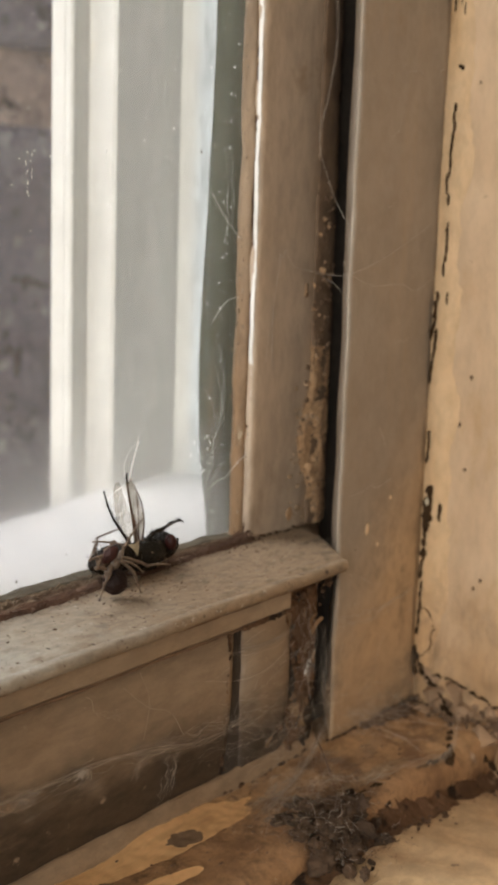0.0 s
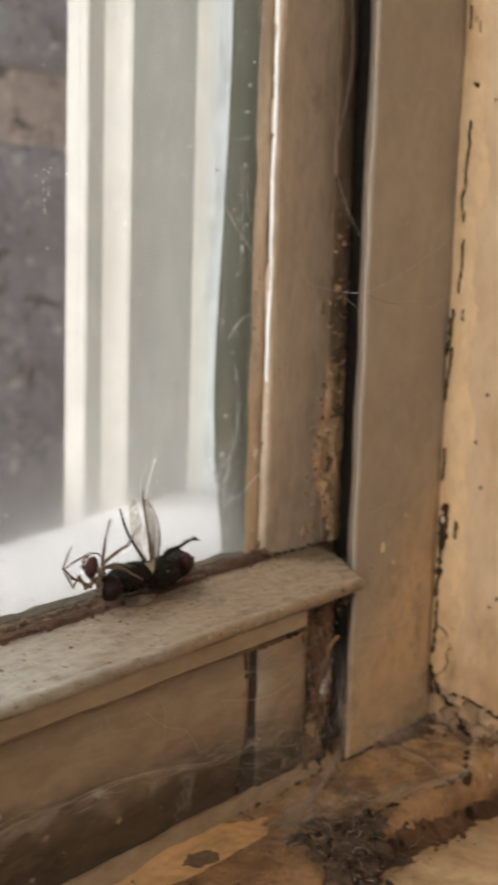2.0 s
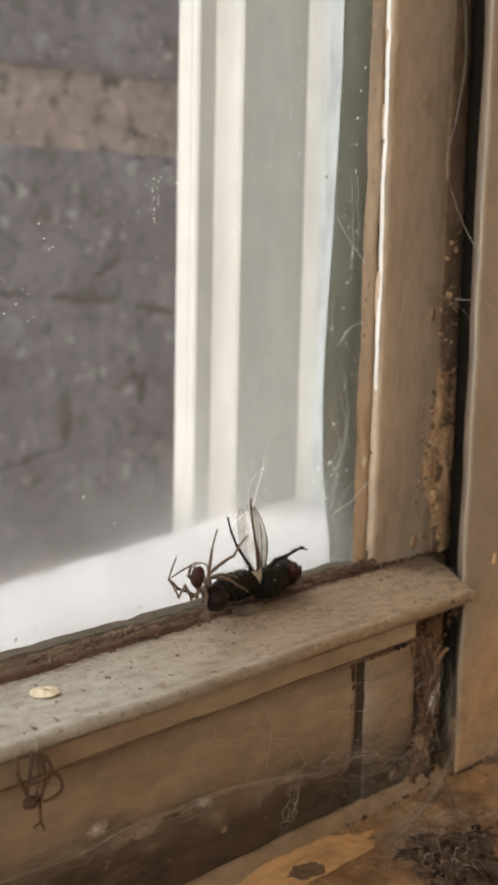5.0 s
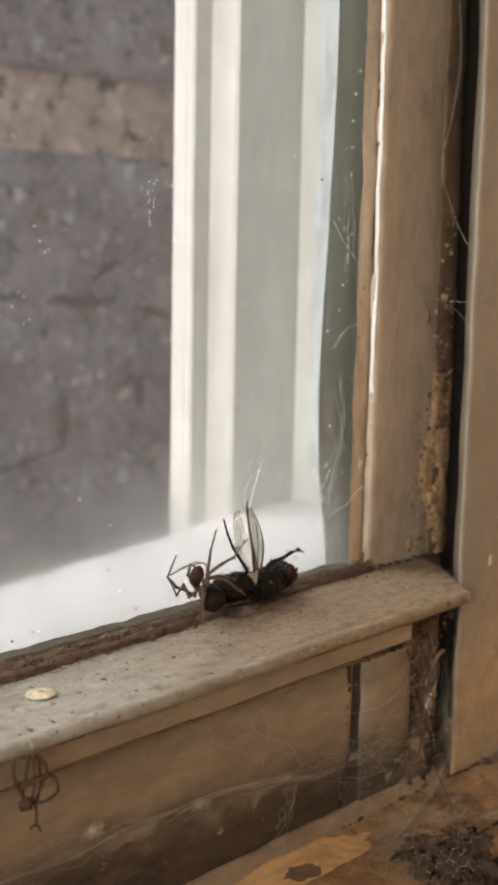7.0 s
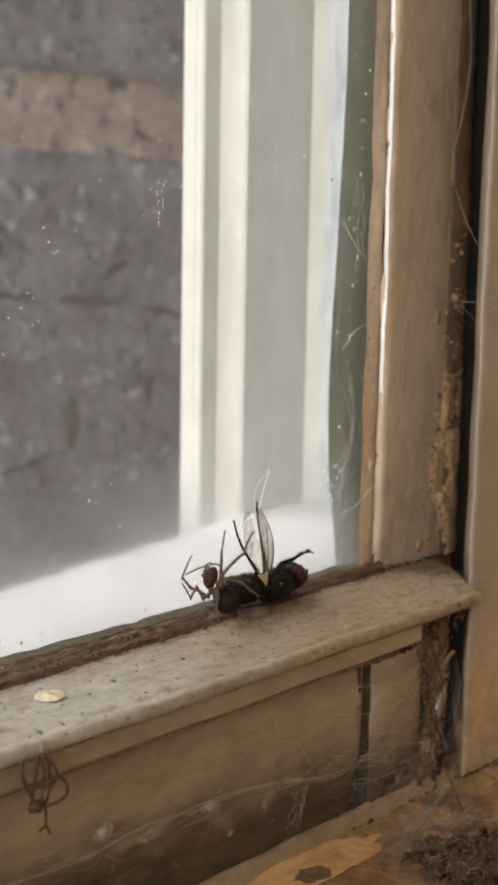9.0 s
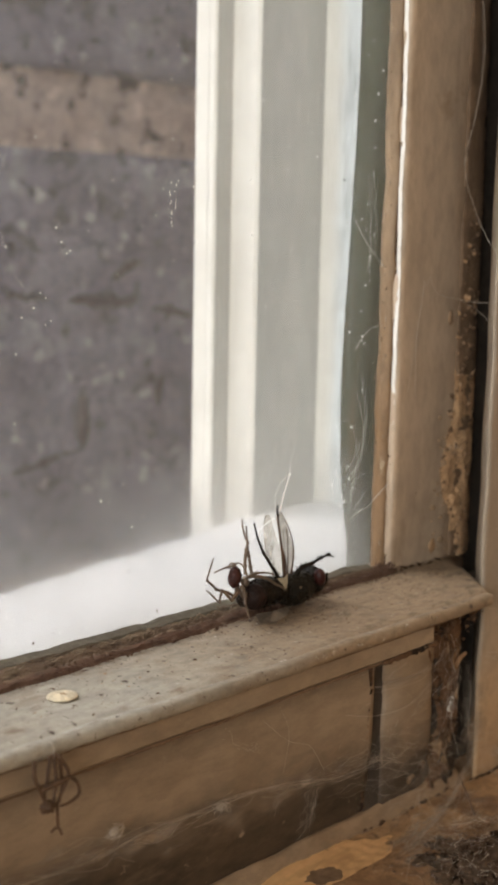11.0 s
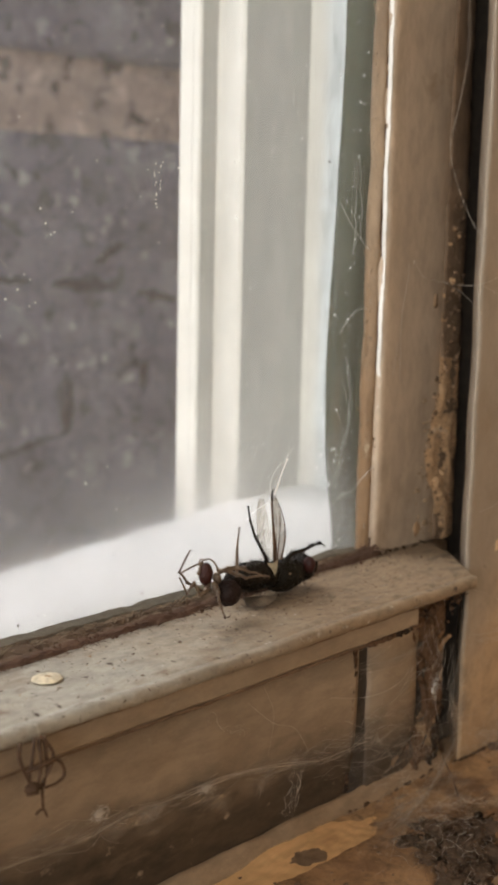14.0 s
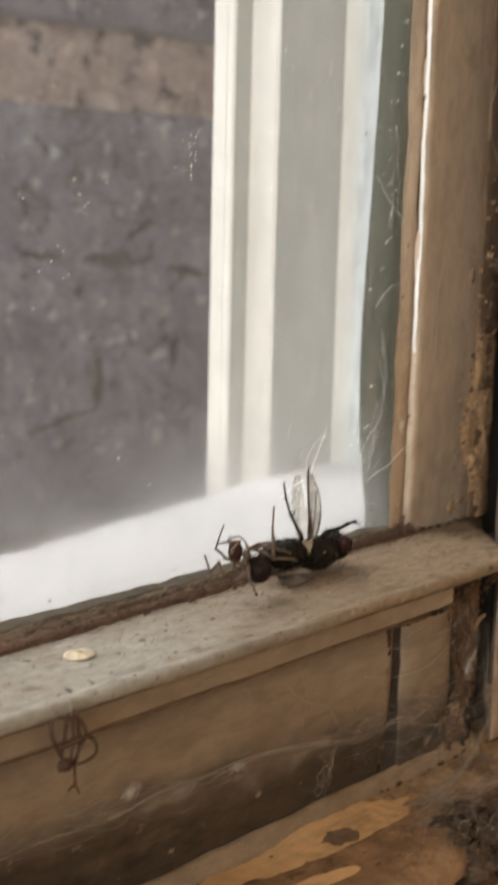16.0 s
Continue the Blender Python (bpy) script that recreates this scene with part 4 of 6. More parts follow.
# ---- the spider at the fly's tail; legs are parts that turn about their roots
def spider():
    sp = thing("spider", -19.08, -4.2, 2.7, "small red-brown house spider with pale olive legs feeding at the fly", "spider")
    tilt = Euler((0, radians(25), 0)).to_matrix()
    bm = blob(bmesh.new(), (0.55, -0.25, -0.95), (0.86, 0.8, 0.84), 4, 0.12, 1.6, tilt)
    for k in range(130):
        a, q = rnd.uniform(0, 6.28), rnd.uniform(-1, 1)
        d = Vector(((1 - q * q) ** 0.5 * math.cos(a), (1 - q * q) ** 0.5 * math.sin(a), q))
        o = Vector((0.55, -0.25, -0.95)) + d * 0.8
        tube(bm, [o, o + d * 0.12 + Vector((rnd.gauss(0, 0.05), 0, 0.06)), o + d * 0.22 + Vector((rnd.gauss(0, 0.09), 0, 0.14))], (0.014, 0.004), 3, 1)
    part("abdomen", bm, M_SPBODY, sp, "round glossy dark abdomen", smooth=True)
    bm = blob(bmesh.new(), (-0.72, 0.0, 0.80), (0.42, 0.46, 0.70), 4, 0.16, 1.8, tilt)
    head = part("carapace", bm, M_SPHEAD, sp, "red-brown head and chest", smooth=True)
    bm = bmesh.new()
    tube(bm, [(-1.15, -0.1, 1.35), (-1.05, -0.3, 1.75), (-0.6, -0.5, 1.75), (-0.2, -0.5, 1.3), (0.0, -0.45, 0.6)], (0.04, 0.06))
    tube(bm, [(-0.9, 0.2, 1.4), (-0.7, 0.2, 1.75), (-0.3, 0.1, 1.55)], (0.06, 0.04))
    part("feeler", bm, M_SPLEG, head, "pale feeler", smooth=True)
    part("waist", blob(blob(bmesh.new(), (0.1, -0.05, 0.2), (0.27, 0.3, 0.4), 3, 0.1, 2), (-0.4, -0.2, -0.3), (0.24, 0.24, 0.5), 2, 0.1, 2), M_SPLEG, sp, "pale olive underside", smooth=True)
    legs = {}
    for key, dark, root, line in (
            ("a", 1, (-0.52, 0.0, 0.21), [(-1.27, -0.4, -0.32), (-2.95, -0.4, 0.57), (-3.52, -0.2, 1.26), (-2.41, 0.2, 2.4)]),
            ("b", 0, (-0.53, 0.2, -0.21), [(-1.13, 0.4, 0.89), (-0.78, 0.5, 1.49), (-2.46, 0.6, 1.09)]),
            ("c", 0, (-0.7, -0.2, -0.16), [(-1.98, -0.6, -0.22), (-2.6, -0.7, 0.71), (-3.28, -0.8, 0.16), (-3.75, -0.6, 1.2)]),
            ("d", 0, (0.4, 0.2, 0.4), [(0.75, 0.3, 1.63), (0.95, 0.4, 2.16), (1.54, 0.5, 3.4)]),
            ("e", 0, (0.3, 0.0, 0.7), [(1.62, -0.1, 1.26), (2.65, -0.1, 1.47), (3.34, 0.0, 2.03), (4.38, 0.2, 2.45)]),
            ("f", 0, (0.11, -0.4, 0.6), [(1.19, -0.9, 0.3), (1.86, -1.1, -0.3), (2.85, -1.0, -0.95)]),
            ("g", 0, (-0.45, -0.5, -0.3), [(-1.0, -0.85, -0.9), (-0.95, -1.0, -2.0)]),
            ("h", 0, (-0.1, -0.35, 0.5), [(0.59, -0.75, 0.75), (1.95, -0.9, 0.25)])):
        o = Vector(root)
        pts = [Vector((0, 0, 0))] + [Vector(p) - o for p in line]
        m = M_SPLEGDARK if dark else M_SPLEG
        bm = bmesh.new()
        n = len(pts) - 1
        for i in range(n):
            r0, r1 = 0.135 - 0.085 * i / n, 0.135 - 0.085 * (i + 1) / n
            mid = pts[i].lerp(pts[i + 1], 0.5) + Vector((0, 0, 0.05))
            tube(bm, [pts[i], mid, pts[i + 1]], (r0 * 0.85, r1), 7, 4)
            blob(bm, pts[i + 1], r1 * 1.3, 2)
            blob(bm, pts[i].lerp(mid, 0.8), (r0 * 1.15, r0 * 1.1, r0 * 1.1), 2)
        for k in range(30):
            i = rnd.randrange(n)
            p = pts[i].lerp(pts[i + 1], rnd.random())
            tube(bm, [p, p + Vector((rnd.uniform(-0.2, 0.2), rnd.uniform(-0.15, 0.15), rnd.uniform(-0.1, 0.2)))], (0.014, 0.005), 3)
        leg = part("leg", bm, m, sp, "", smooth=True)
        leg.location = o * MM
        joint = part("joint", blob(bmesh.new(), pts[min(2, n)], (0.10, 0.10, 0.13), 2), M_SPLEGDARK, leg, smooth=True)
        legs[key] = (leg, o)
    return sp, legs


fly = house_fly()
spider_thing, spider_legs = spider()


# ---- dried remains hanging under the ledge's nose
def remains():
    ob = thing("spider_remains", -39.3, -12.3, -0.6, "dried brown curled legs hanging under the ledge in silk", "dead spider")
    for line in ([(-1.2, 0.1, 0.1), (-1.3, 0, -0.7), (-0.9, 0, -1.7), (-0.55, 0, -2.4)], [(-0.2, 0.2, 0.05), (-0.45, 0.1, -1.2), (-0.7, 0, -1.9), (-0.5, 0, -2.5)],
                 [(0.05, 0.2, 0.05), (0.05, 0, -1.2), (-0.15, -0.1, -2.0), (-0.2, 0, -2.6)], [(0.1, 0.2, 0.05), (0.6, 0, -0.6), (0.75, -0.1, -1.25), (0.3, 0, -2.2), (-0.1, 0, -2.7)],
                 [(-0.9, 0, -1.55), (0.0, -0.25, -1.35), (0.8, -0.2, -1.3), (1.45, 0, -1.9), (1.5, 0, -2.5), (0.9, 0, -2.75), (0.3, 0, -2.75)], [(0.3, 0.1, 0), (0.45, 0.1, -1.0), (0.5, 0.1, -1.8), (0.2, 0, -2.6)]):
        part("leg", tube(bmesh.new(), line, (0.115, 0.08), 6, 5), M_HUSK, ob, smooth=True)
    part("body", blob(bmesh.new(), (-0.5, 0, -2.55), (0.42, 0.3, 0.34), 3, 0.5, 2), M_HUSK, ob, smooth=True)
    part("thread", tube(tube(bmesh.new(), [(0.1, 0, -2.6), (0.13, 0, -3.3), (0.15, 0, -3.9)], 0.09), [(-0.3, 0, -4.0), (0.0, 0, -3.85), (0.25, 0, -4.0), (0.4, 0, -4.35)], 0.07), M_HUSK, ob)
    part("silk", tube(bmesh.new(), [(0.1, 0, -2.5), (0.1, 0.3, 0.3), (0.1, 0.6, 0.55)], 0.02, 4), M_SILK, ob)


remains()

# pale oval scale lying on the ledge
seed = thing("pale_scale", -34.8, -7.1, 0.0, "pale oval scale with a brown centre on the dusty ledge", "scale")
part("rim", blob(bmesh.new(), (0, 0, 0.06), (0.92, 0.85, 0.12), 3, 0.10, 1), M_SEED, seed, smooth=True)
part("centre", blob(bmesh.new(), (0.05, 0, 0.15), (0.22, 0.24, 0.05), 2, 0.2, 2), M_FLAKE, seed, "brown centre", smooth=True)


# ---- dirt, crust and dust
def scatter(name, count, place, size, material, label, category, flat=1.0, sub=1, rough=0.4, base=None):
    bm = bmesh.new()
    for k in range(count):
        p, r = place(k), rnd.uniform(*size) * (1 if rnd.random() < 0.8 else 1.6)
        if base:
            p = (p[0], p[1], base(p[0]) + 0.05)
        turn = Euler((rnd.uniform(0, 6), rnd.uniform(0, 6), rnd.uniform(0, 6))).to_matrix() if flat == 1.0 else None
        blob(bm, p, (r * rnd.uniform(0.4, 1.8), r * rnd.uniform(0.4, 1.4) * (flat if name == "glass_dust" else 1), r * (flat if name != "glass_dust" else rnd.uniform(0.7, 1.8))), sub, rough, 1.5, turn)
    return tagged(part(name, bm, material), label, category, kind="stuff")


def crust_left(z):
    return 8.6 - 2.5 * math.exp(-((z - 6.5) / 4.0) ** 2) - 1.3 * math.exp(-((z - 14) / 6.0) ** 2) + 0.5 * noise.noise(Vector((z * 0.6, 1, 0))) + 0.3 * noise.noise(Vector((z * 2, 4, 0)))


def front_y(x):
    """Front of the upright, with its rolled edge."""
    return -3.06 if x < 7.6 else -3.13 + (max(0.0, x - 8.7) / 2.6) ** 2 * 0.9


def crust_place(k):
    z = 28 * rnd.random() ** 1.2 + 0.1
    left = crust_left(z)
    x = left - 0.2 + (11.2 - left) * rnd.random()
    return (x, front_y(x) - 0.04, z)


def edge_crust():
    bm = bmesh.new()
    nx, nz = 22, 330
    g = []
    for j in range(nz + 1):
        z = -0.05 + 29 * j / nz
        row, left = [], crust_left(z)
        for i in range(nx + 1):
            u = i / nx
            x = left + (11.2 - left) * u
            lump = 0.10 + 0.20 * noise.noise(Vector((x * 0.8, z * 0.5, 3))) + 0.10 * noise.noise(Vector((x * 2.6, z * 2.0, 8))) + 0.06 * noise.noise(Vector((x * 7, z * 6, 1)))
            up = min(1.0, u * 5) * max(-1.0, min(1.0, (17 + 3 * noise.noise(Vector((x * 0.5, 7, 1))) - z) / 6))
            row.append(bm.verts.new(Vector((x, front_y(x) - max(-0.5, lump * up - 0.12 * (1 - up)), z)) * MM))
        g.append(row)
    for a, b in zip(g, g[1:]):
        for k in range(nx):
            bm.faces.new((a[k], a[k + 1], b[k + 1], b[k]))
    return tagged(part("edge_crust", bm, M_TAN, smooth=True), "crusty tan and brown dirt along the sash's edge", "dirt", kind="stuff")


edge_crust()
scatter("edge_crumbs", 260, crust_place, (0.04, 0.13), M_CRUST, "brown dirt crumbs along the sash's edge", "dirt")
scatter("edge_flakes", 120, crust_place, (0.05, 0.16), M_PALE, "pale paint flakes along the sash's edge", "flakes", 1.0)
scatter("loose_flakes", 16, lambda k: (rnd.uniform(7.2, 9.4), -3.12, rnd.choice((rnd.uniform(17, 25), rnd.uniform(0.6, 8)))), (0.14, 0.34), M_TAN, "curled tan paint flakes on the sash's edge", "flakes", 1.0, 2, 0.8)
scatter("stile_flakes", 34, lambda k: (rnd.uniform(4.8, 7.4), -2.98, rnd.uniform(0.5, 12)), (0.06, 0.2), M_FLAKE, "tan flakes on the painted upright", "flakes", 1.0)
scatter("fascia_rot", 200, lambda k: (rnd.uniform(-5.6, 1.0), rnd.uniform(-11.0, -8.6), -1.2 - abs(rnd.gauss(0, 0.7))), (0.04, 0.14), M_ROT, "crumbling brown rot under the ledge's end", "rot", 1.0, 2, 0.9)
def rot_left(z):
    """Ragged border of the rot on the rail's end block."""
    edge = -3.0 + 2.7 * min(1.0, max(0.0, (-2.6 - z) / 7.6)) - 5.0 * min(1.0, max(0.0, (-10.9 - z) / 2.6))
    return edge + 0.95 * noise.noise(Vector((z * 0.8, 2, 5))) + 0.4 * noise.noise(Vector((z * 2.7, 8, 1)))


def end_rot():
    bm, g = bmesh.new(), {}
    nx, nz = 70, 200
    for j in range(nz + 1):
        z = -15.5 + 14.3 * j / nz
        left, right = rot_left(z), 1.6 + 0.5 * noise.noise(Vector((z * 0.5, 4, 4))) + 0.3 * noise.noise(Vector((z * 2.2, 1, 4)))
        for i in range(nx + 1):
            u = i / nx
            x = left + (right - left) * u
            lump = 0.55 * noise.noise(Vector((x * 0.8, z * 0.45, 13))) + 0.32 * noise.noise(Vector((x * 2.0, z * 1.1, 3))) + 0.14 * noise.noise(Vector((x * 5, z * 3.4, 6)))
            rim = min(1.0, u * 7, (1 - u) * 5)
            hole = 0.9 * max(0.0, 1 - abs(u - 0.2) / 0.2) * max(0.0, min(1.0, 2.2 * noise.noise(Vector((3, z * 0.8, 2))) + 0.35)) if z < -4 else 0.0
            g[i, j] = bm.verts.new(Vector((x, -8.75 - lump * rim + hole + (0.5 if rim < 0.02 else 0.0), z)) * MM)
    for i in range(nx):
        for j in range(nz):
            bm.faces.new([g[q] for q in ((i, j), (i + 1, j), (i + 1, j + 1), (i, j + 1))])
    return tagged(part("end_rot", bm, M_ROT), "crumbled dark rotten wood on the rail's end", "rot", kind="stuff")


end_rot()


def curl(bm, c, w, h, turn, bend=1.0):
    """A thin curled flake of paint."""
    rows = []
    for i in range(7):
        v = i / 6 - 0.5
        row = []
        for k in range(5):
            u = k / 4 - 0.5
            p = Vector((u * w * (1 - 1.1 * v * v) + 0.12 * w * noise.noise(Vector((v * 4, c[0], c[2]))), -bend * h * v * v + 0.25 * w * u * u, v * h))
            row.append(bm.verts.new((Vector(c) + turn @ p) * MM))
        rows.append(row)
    made = []
    for a, b in zip(rows, rows[1:]):
        for k in range(4):
            made.append(bm.faces.new((a[k], a[k + 1], b[k + 1], b[k])))
    bmesh.ops.solidify(bm, geom=made, thickness=0.05 * MM)


for x, y, z, w, h, rx, ry, rz, m in ((0.2, -9.25, -5.2, 0.7, 1.3, 0.1, 0.5, 0.3, M_CURL), (0.9, -9.2, -5.6, 0.4, 1.5, 0.0, 0.7, -0.3, M_TAN), (-0.3, -9.1, -7.2, 0.45, 0.9, 0.3, -0.3, 0.2, M_FLAKE), (1.0, -9.0, -8.3, 0.4, 0.9, -0.2, 0.4, 0.1, M_CURL),
                                     (-0.9, -9.2, -2.6, 0.8, 0.8, 0.4, 0.2, 0.5, M_FLAKE), (0.4, -9.4, -2.3, 0.4, 0.6, -0.4, 0.9, 0.1, M_DUST), (-2.2, -9.0, -12.6, 0.6, 0.9, 0.1, 0.2, 0.4, M_FLAKE), (0.0, -9.2, -11.4, 0.45, 0.8, 0.2, -0.5, 0.1, M_CURL),
                                     (-4.6, -9.1, -13.4, 0.5, 0.8, 0.2, 0.6, 0.0, M_FLAKE)):
    bm = bmesh.new()
    curl(bm, (x, y, z), w, h, Euler((rx, ry, rz)).to_matrix(), 0.6)
    tagged(part("paint_flake", bm, m, smooth=True), "curled tan flake of old paint hanging on the rotten rail end", "paint flake", "paint flakes on the rot")
old_sash = bpy.data.objects["window_1"]
ring = [(-11.12 + 0.16 * math.cos(a * math.pi / 4), -2.58 + 0.17 * math.sin(a * math.pi / 4)) for a in range(8)]
part("fascia_rot", sweep(ring, steps(-10.9, -5.1, 90), "x", 0.16, 0.7, fine=0.13), M_ROT, old_sash, "rotten lower edge of the fascia")
lip = [(-9.75, -8.9), (-9.5, -9.12), (-9.25, -9.05), (-9.1, -8.8), (-9.4, -8.6)]
bm = sweep(lip, steps(-16.2, -2.8, 150), "z", 0.22, 0.6, fine=0.14)
for v in bm.verts:
    v.co.y += max(0.0, -7.5 * MM - v.co.z) * 0.085 + 0.08 * MM
part("joint_lip", bm, M_ROT, old_sash, "crumbling brown lip of the open joint")
scatter("glass_dust", 640, lambda k: (0.2 - 46 * rnd.random() ** 1.4, -0.53, 52 * rnd.random() ** 1.2 + 0.6), (0.010, 0.046), M_DUSTLIT, "pale dust specks on the window glass", "dust", 0.25)
scatter("glass_dirt", 16, lambda k: (rnd.uniform(-40, 0), -0.53, 14 * rnd.random() ** 2 + 0.6), (0.03, 0.07), M_SOOT, "dark dirt specks on the window glass", "dirt", 0.25)
bm = bmesh.new()
for x, z, r in ((-3.9, 29.6, 0.13), (-24.3, 4.0, 0.11), (-21.8, 0.9, 0.12), (-31.9, 0.9, 0.13), (-5.6, 1.6, 0.07), (0.0, 33.0, 0.08)):
    blob(bm, (x, -0.55, z), (r * 0.5, 0.04, r * 0.75), 2, 0.9, 1.4)
tagged(part("glass_spots", bm, M_HUSK), "separate dark dirt spots on the window glass", "dirt", kind="stuff")
bm = bmesh.new()
for x, z0, z1, n in ((-20.9, 28.6, 26.0, 9), (-20.5, 28.9, 27.2, 6), (-1.3, 14.0, 36.0, 12), (-2.9, 5.2, 8.4, 16)):   # dried drip marks
    for k in range(n):
        u = k / (n - 1)
        blob(bm, (x + rnd.gauss(0, 0.55 if n > 10 else 0.08), -0.55, z0 + (z1 - z0) * u + rnd.gauss(0, 0.1)), (rnd.uniform(0.02, 0.06), 0.02, rnd.uniform(0.04, 0.16)), 2, 0.6, 2)
tagged(part("drip_marks", bm, M_DUSTLIT), "pale dried drip marks on the window glass", "drip marks", kind="stuff")
bm = bmesh.new()
for k in range(90):   # crumbs along the putty's ragged edge
    z = rnd.uniform(1, 46)
    blob(bm, (-0.28 + rnd.gauss(0, 0.07), -1.7 + rnd.gauss(0, 0.25), z), (rnd.uniform(0.02, 0.08), rnd.uniform(0.02, 0.08), rnd.uniform(0.03, 0.2)), 2, 0.8, 2)
tagged(part("putty_crumbs", bm, M_FIBRE), "pale crumbs along the putty's ragged edge", "crumbs", kind="stuff")
scatter("ledge_dirt", 520, lambda k: (rnd.uniform(-46, 4), -3.0 - 8 * rnd.random() ** 2.4, 0.03), (0.015, 0.05), M_RUST, "brown dirt crumbs on the dusty ledge", "dirt", 0.5)
scatter("ledge_dirt", 260, lambda k: (4 - 26 * rnd.random() ** 1.3, -3.6 - 4.5 * rnd.random() ** 1.6, 0.03), (0.018, 0.06), M_HUSK, "dark brown crumbs at the back of the ledge", "dirt", 0.6)
bm = bmesh.new()
for k in range(55):   # short hairs and lint lying on the ledge
    p, a = Vector((4 - 50 * rnd.random(), -3.4 - 7.6 * rnd.random() ** 1.3, 0.05)), rnd.gauss(1.2, 0.8)
    d = Vector((math.cos(a), math.sin(a), 0)) * rnd.uniform(0.04, 0.16)
    tube(bm, [p - d, p + Vector((rnd.gauss(0, 0.03), rnd.gauss(0, 0.03), 0.03)), p + d], (rnd.uniform(0.02, 0.05), 0.012), 4, 2)
tagged(part("ledge_lint", bm, M_CRUST), "short brown hairs and lint on the dusty ledge", "lint", kind="stuff")
scatter("ledge_grit", 150, lambda k: (rnd.uniform(-46, 4), -3.5 - 7.5 * rnd.random(), 0.04), (0.02, 0.05), M_PALE, "pale grit on the dusty ledge", "grit", 0.5)
scatter("joint_crumbs", 1500, lambda k: (rnd.uniform(-46, 1), -2.4 + rnd.gauss(0, 0.8), 0.22), (0.03, 0.10), M_RUST, "rotten brown crumbs along the glass", "dirt", 1.0)
scatter("sill_crumbs", 130, lambda k: (rnd.uniform(-30, 16), rnd.uniform(-17, -9), -15.75), (0.03, 0.12), M_CRUST, "brown crumbs on the sill strip", "dirt", 0.6)
scatter("corner_rubble", 110, lambda k: (16.2 - abs(rnd.gauss(0, 1.6)), -9.8 - 9 * rnd.random(), -15.9 + rnd.uniform(-0.3, 0.5)), (0.06, 0.22), M_CRUST, "crumbled brown debris in the corner", "rubble", 1.0, 2, 0.9)
scatter("plaster_crumbs", 30, lambda k: (16.2 - abs(rnd.gauss(0, 1.2)), -11 - 8 * rnd.random(), -15.7 + rnd.uniform(-0.4, 1.0)), (0.08, 0.25), M_PALE, "broken pale plaster crumbs in the corner", "rubble", 1.0, 2, 0.9)
chunk = thing("plaster_chunk", 0, 0, 0, "cracked slabs of fallen pale plaster in the corner", "plaster")
for x, y, z, r in ((16.2, -10.5, -13.3, 1.2), (15.9, -11.9, -14.6, 1.3), (15.2, -12.9, -15.5, 1.0), (16.1, -13.6, -14.2, 1.3), (15.7, -15.2, -15.6, 1.5), (14.2, -11.6, -15.9, 0.9), (14.6, -16.6, -17.0, 1.5),
                   (16.2, -17.0, -15.0, 1.5), (13.0, -15.0, -16.4, 1.1), (16.4, -18.8, -16.6, 1.6), (12.2, -17.4, -17.8, 1.1)):
    bm = bmesh.new()
    for k in range(16):
        bm.verts.new((Vector((x, y, z)) + Vector((rnd.gauss(0, 0.5), rnd.gauss(0, 0.55), rnd.gauss(0, 0.45))) * r) * MM)
    made = bmesh.ops.convex_hull(bm, input=bm.verts)
    bmesh.ops.delete(bm, geom=[v for v in made["geom_interior"] if isinstance(v, bmesh.types.BMVert)], context="VERTS")
    bmesh.ops.bevel(bm, geom=bm.edges[:], offset=0.07 * MM, segments=2, profile=0.6, affect="EDGES")
    bmesh.ops.subdivide_edges(bm, edges=bm.edges[:], cuts=2, use_grid_fill=True)
    for v in bm.verts:
        p = v.co / MM
        v.co = (p + wob(p.x, p.y, p.z, 1.6, 0.16) + wob(p.x, p.y, p.z, 5, 0.05)) * MM
    part("chip", bm, M_PALE, chunk, smooth=True)
# Dark crumbs also stand in for the shadow band below the strip.
scatter("sill_edge_crumbs", 420, lambda k: (rnd.uniform(-4, 16), -18.6 + rnd.gauss(0, 0.7), 0.0), (0.03, 0.15), M_HUSK, "brown crumbs along the strip's foot, for dirt and its shadow band", "dirt", 0.5, 2, 0.7, board_top)
scatter("corner_dirt", 160, lambda k: (rnd.uniform(7, 16), -9.75 - abs(rnd.gauss(0, 0.7)), -15.65), (0.05, 0.22), M_HUSK, "dark dirt in the corner by the stop's foot", "dirt", 0.4, 2, 0.7)
bm = bmesh.new()
for k in range(260):
    x, u = rnd.uniform(-46, 1), rnd.random()
    wd = 0.55 + 0.45 * min(1.0, max(0.0, -x / 34.0))
    p = Vector((x, -1.7 - 2.9 * u * wd, 0.30 + rnd.uniform(-0.05, 0.12)))
    d = Vector((rnd.uniform(0.3, 1.4), rnd.gauss(0, 0.18), rnd.gauss(0, 0.10)))
    tube(bm, [p - d, p + Vector((0, rnd.gauss(0, 0.1), rnd.uniform(0, 0.12))), p + d], rnd.uniform(0.012, 0.028), 3, 3)
for k in range(700):   # fuzz along the joint's front
    x = rnd.uniform(-46, 0)
    front = -1.6 - 3.0 * (0.55 + 0.45 * min(1.0, max(0.0, -x / 34.0)))
    p = Vector((x, front + rnd.uniform(-0.1, 0.5), rnd.uniform(0.0, 0.25)))
    d = Vector((rnd.gauss(0, 0.22), -abs(rnd.gauss(0, 0.16)), rnd.uniform(0.0, 0.16)))
    tube(bm, [p, p + d * 0.5 + Vector((0, 0, 0.05)), p + d], (rnd.uniform(0.012, 0.03), 0.006), 3, 2)
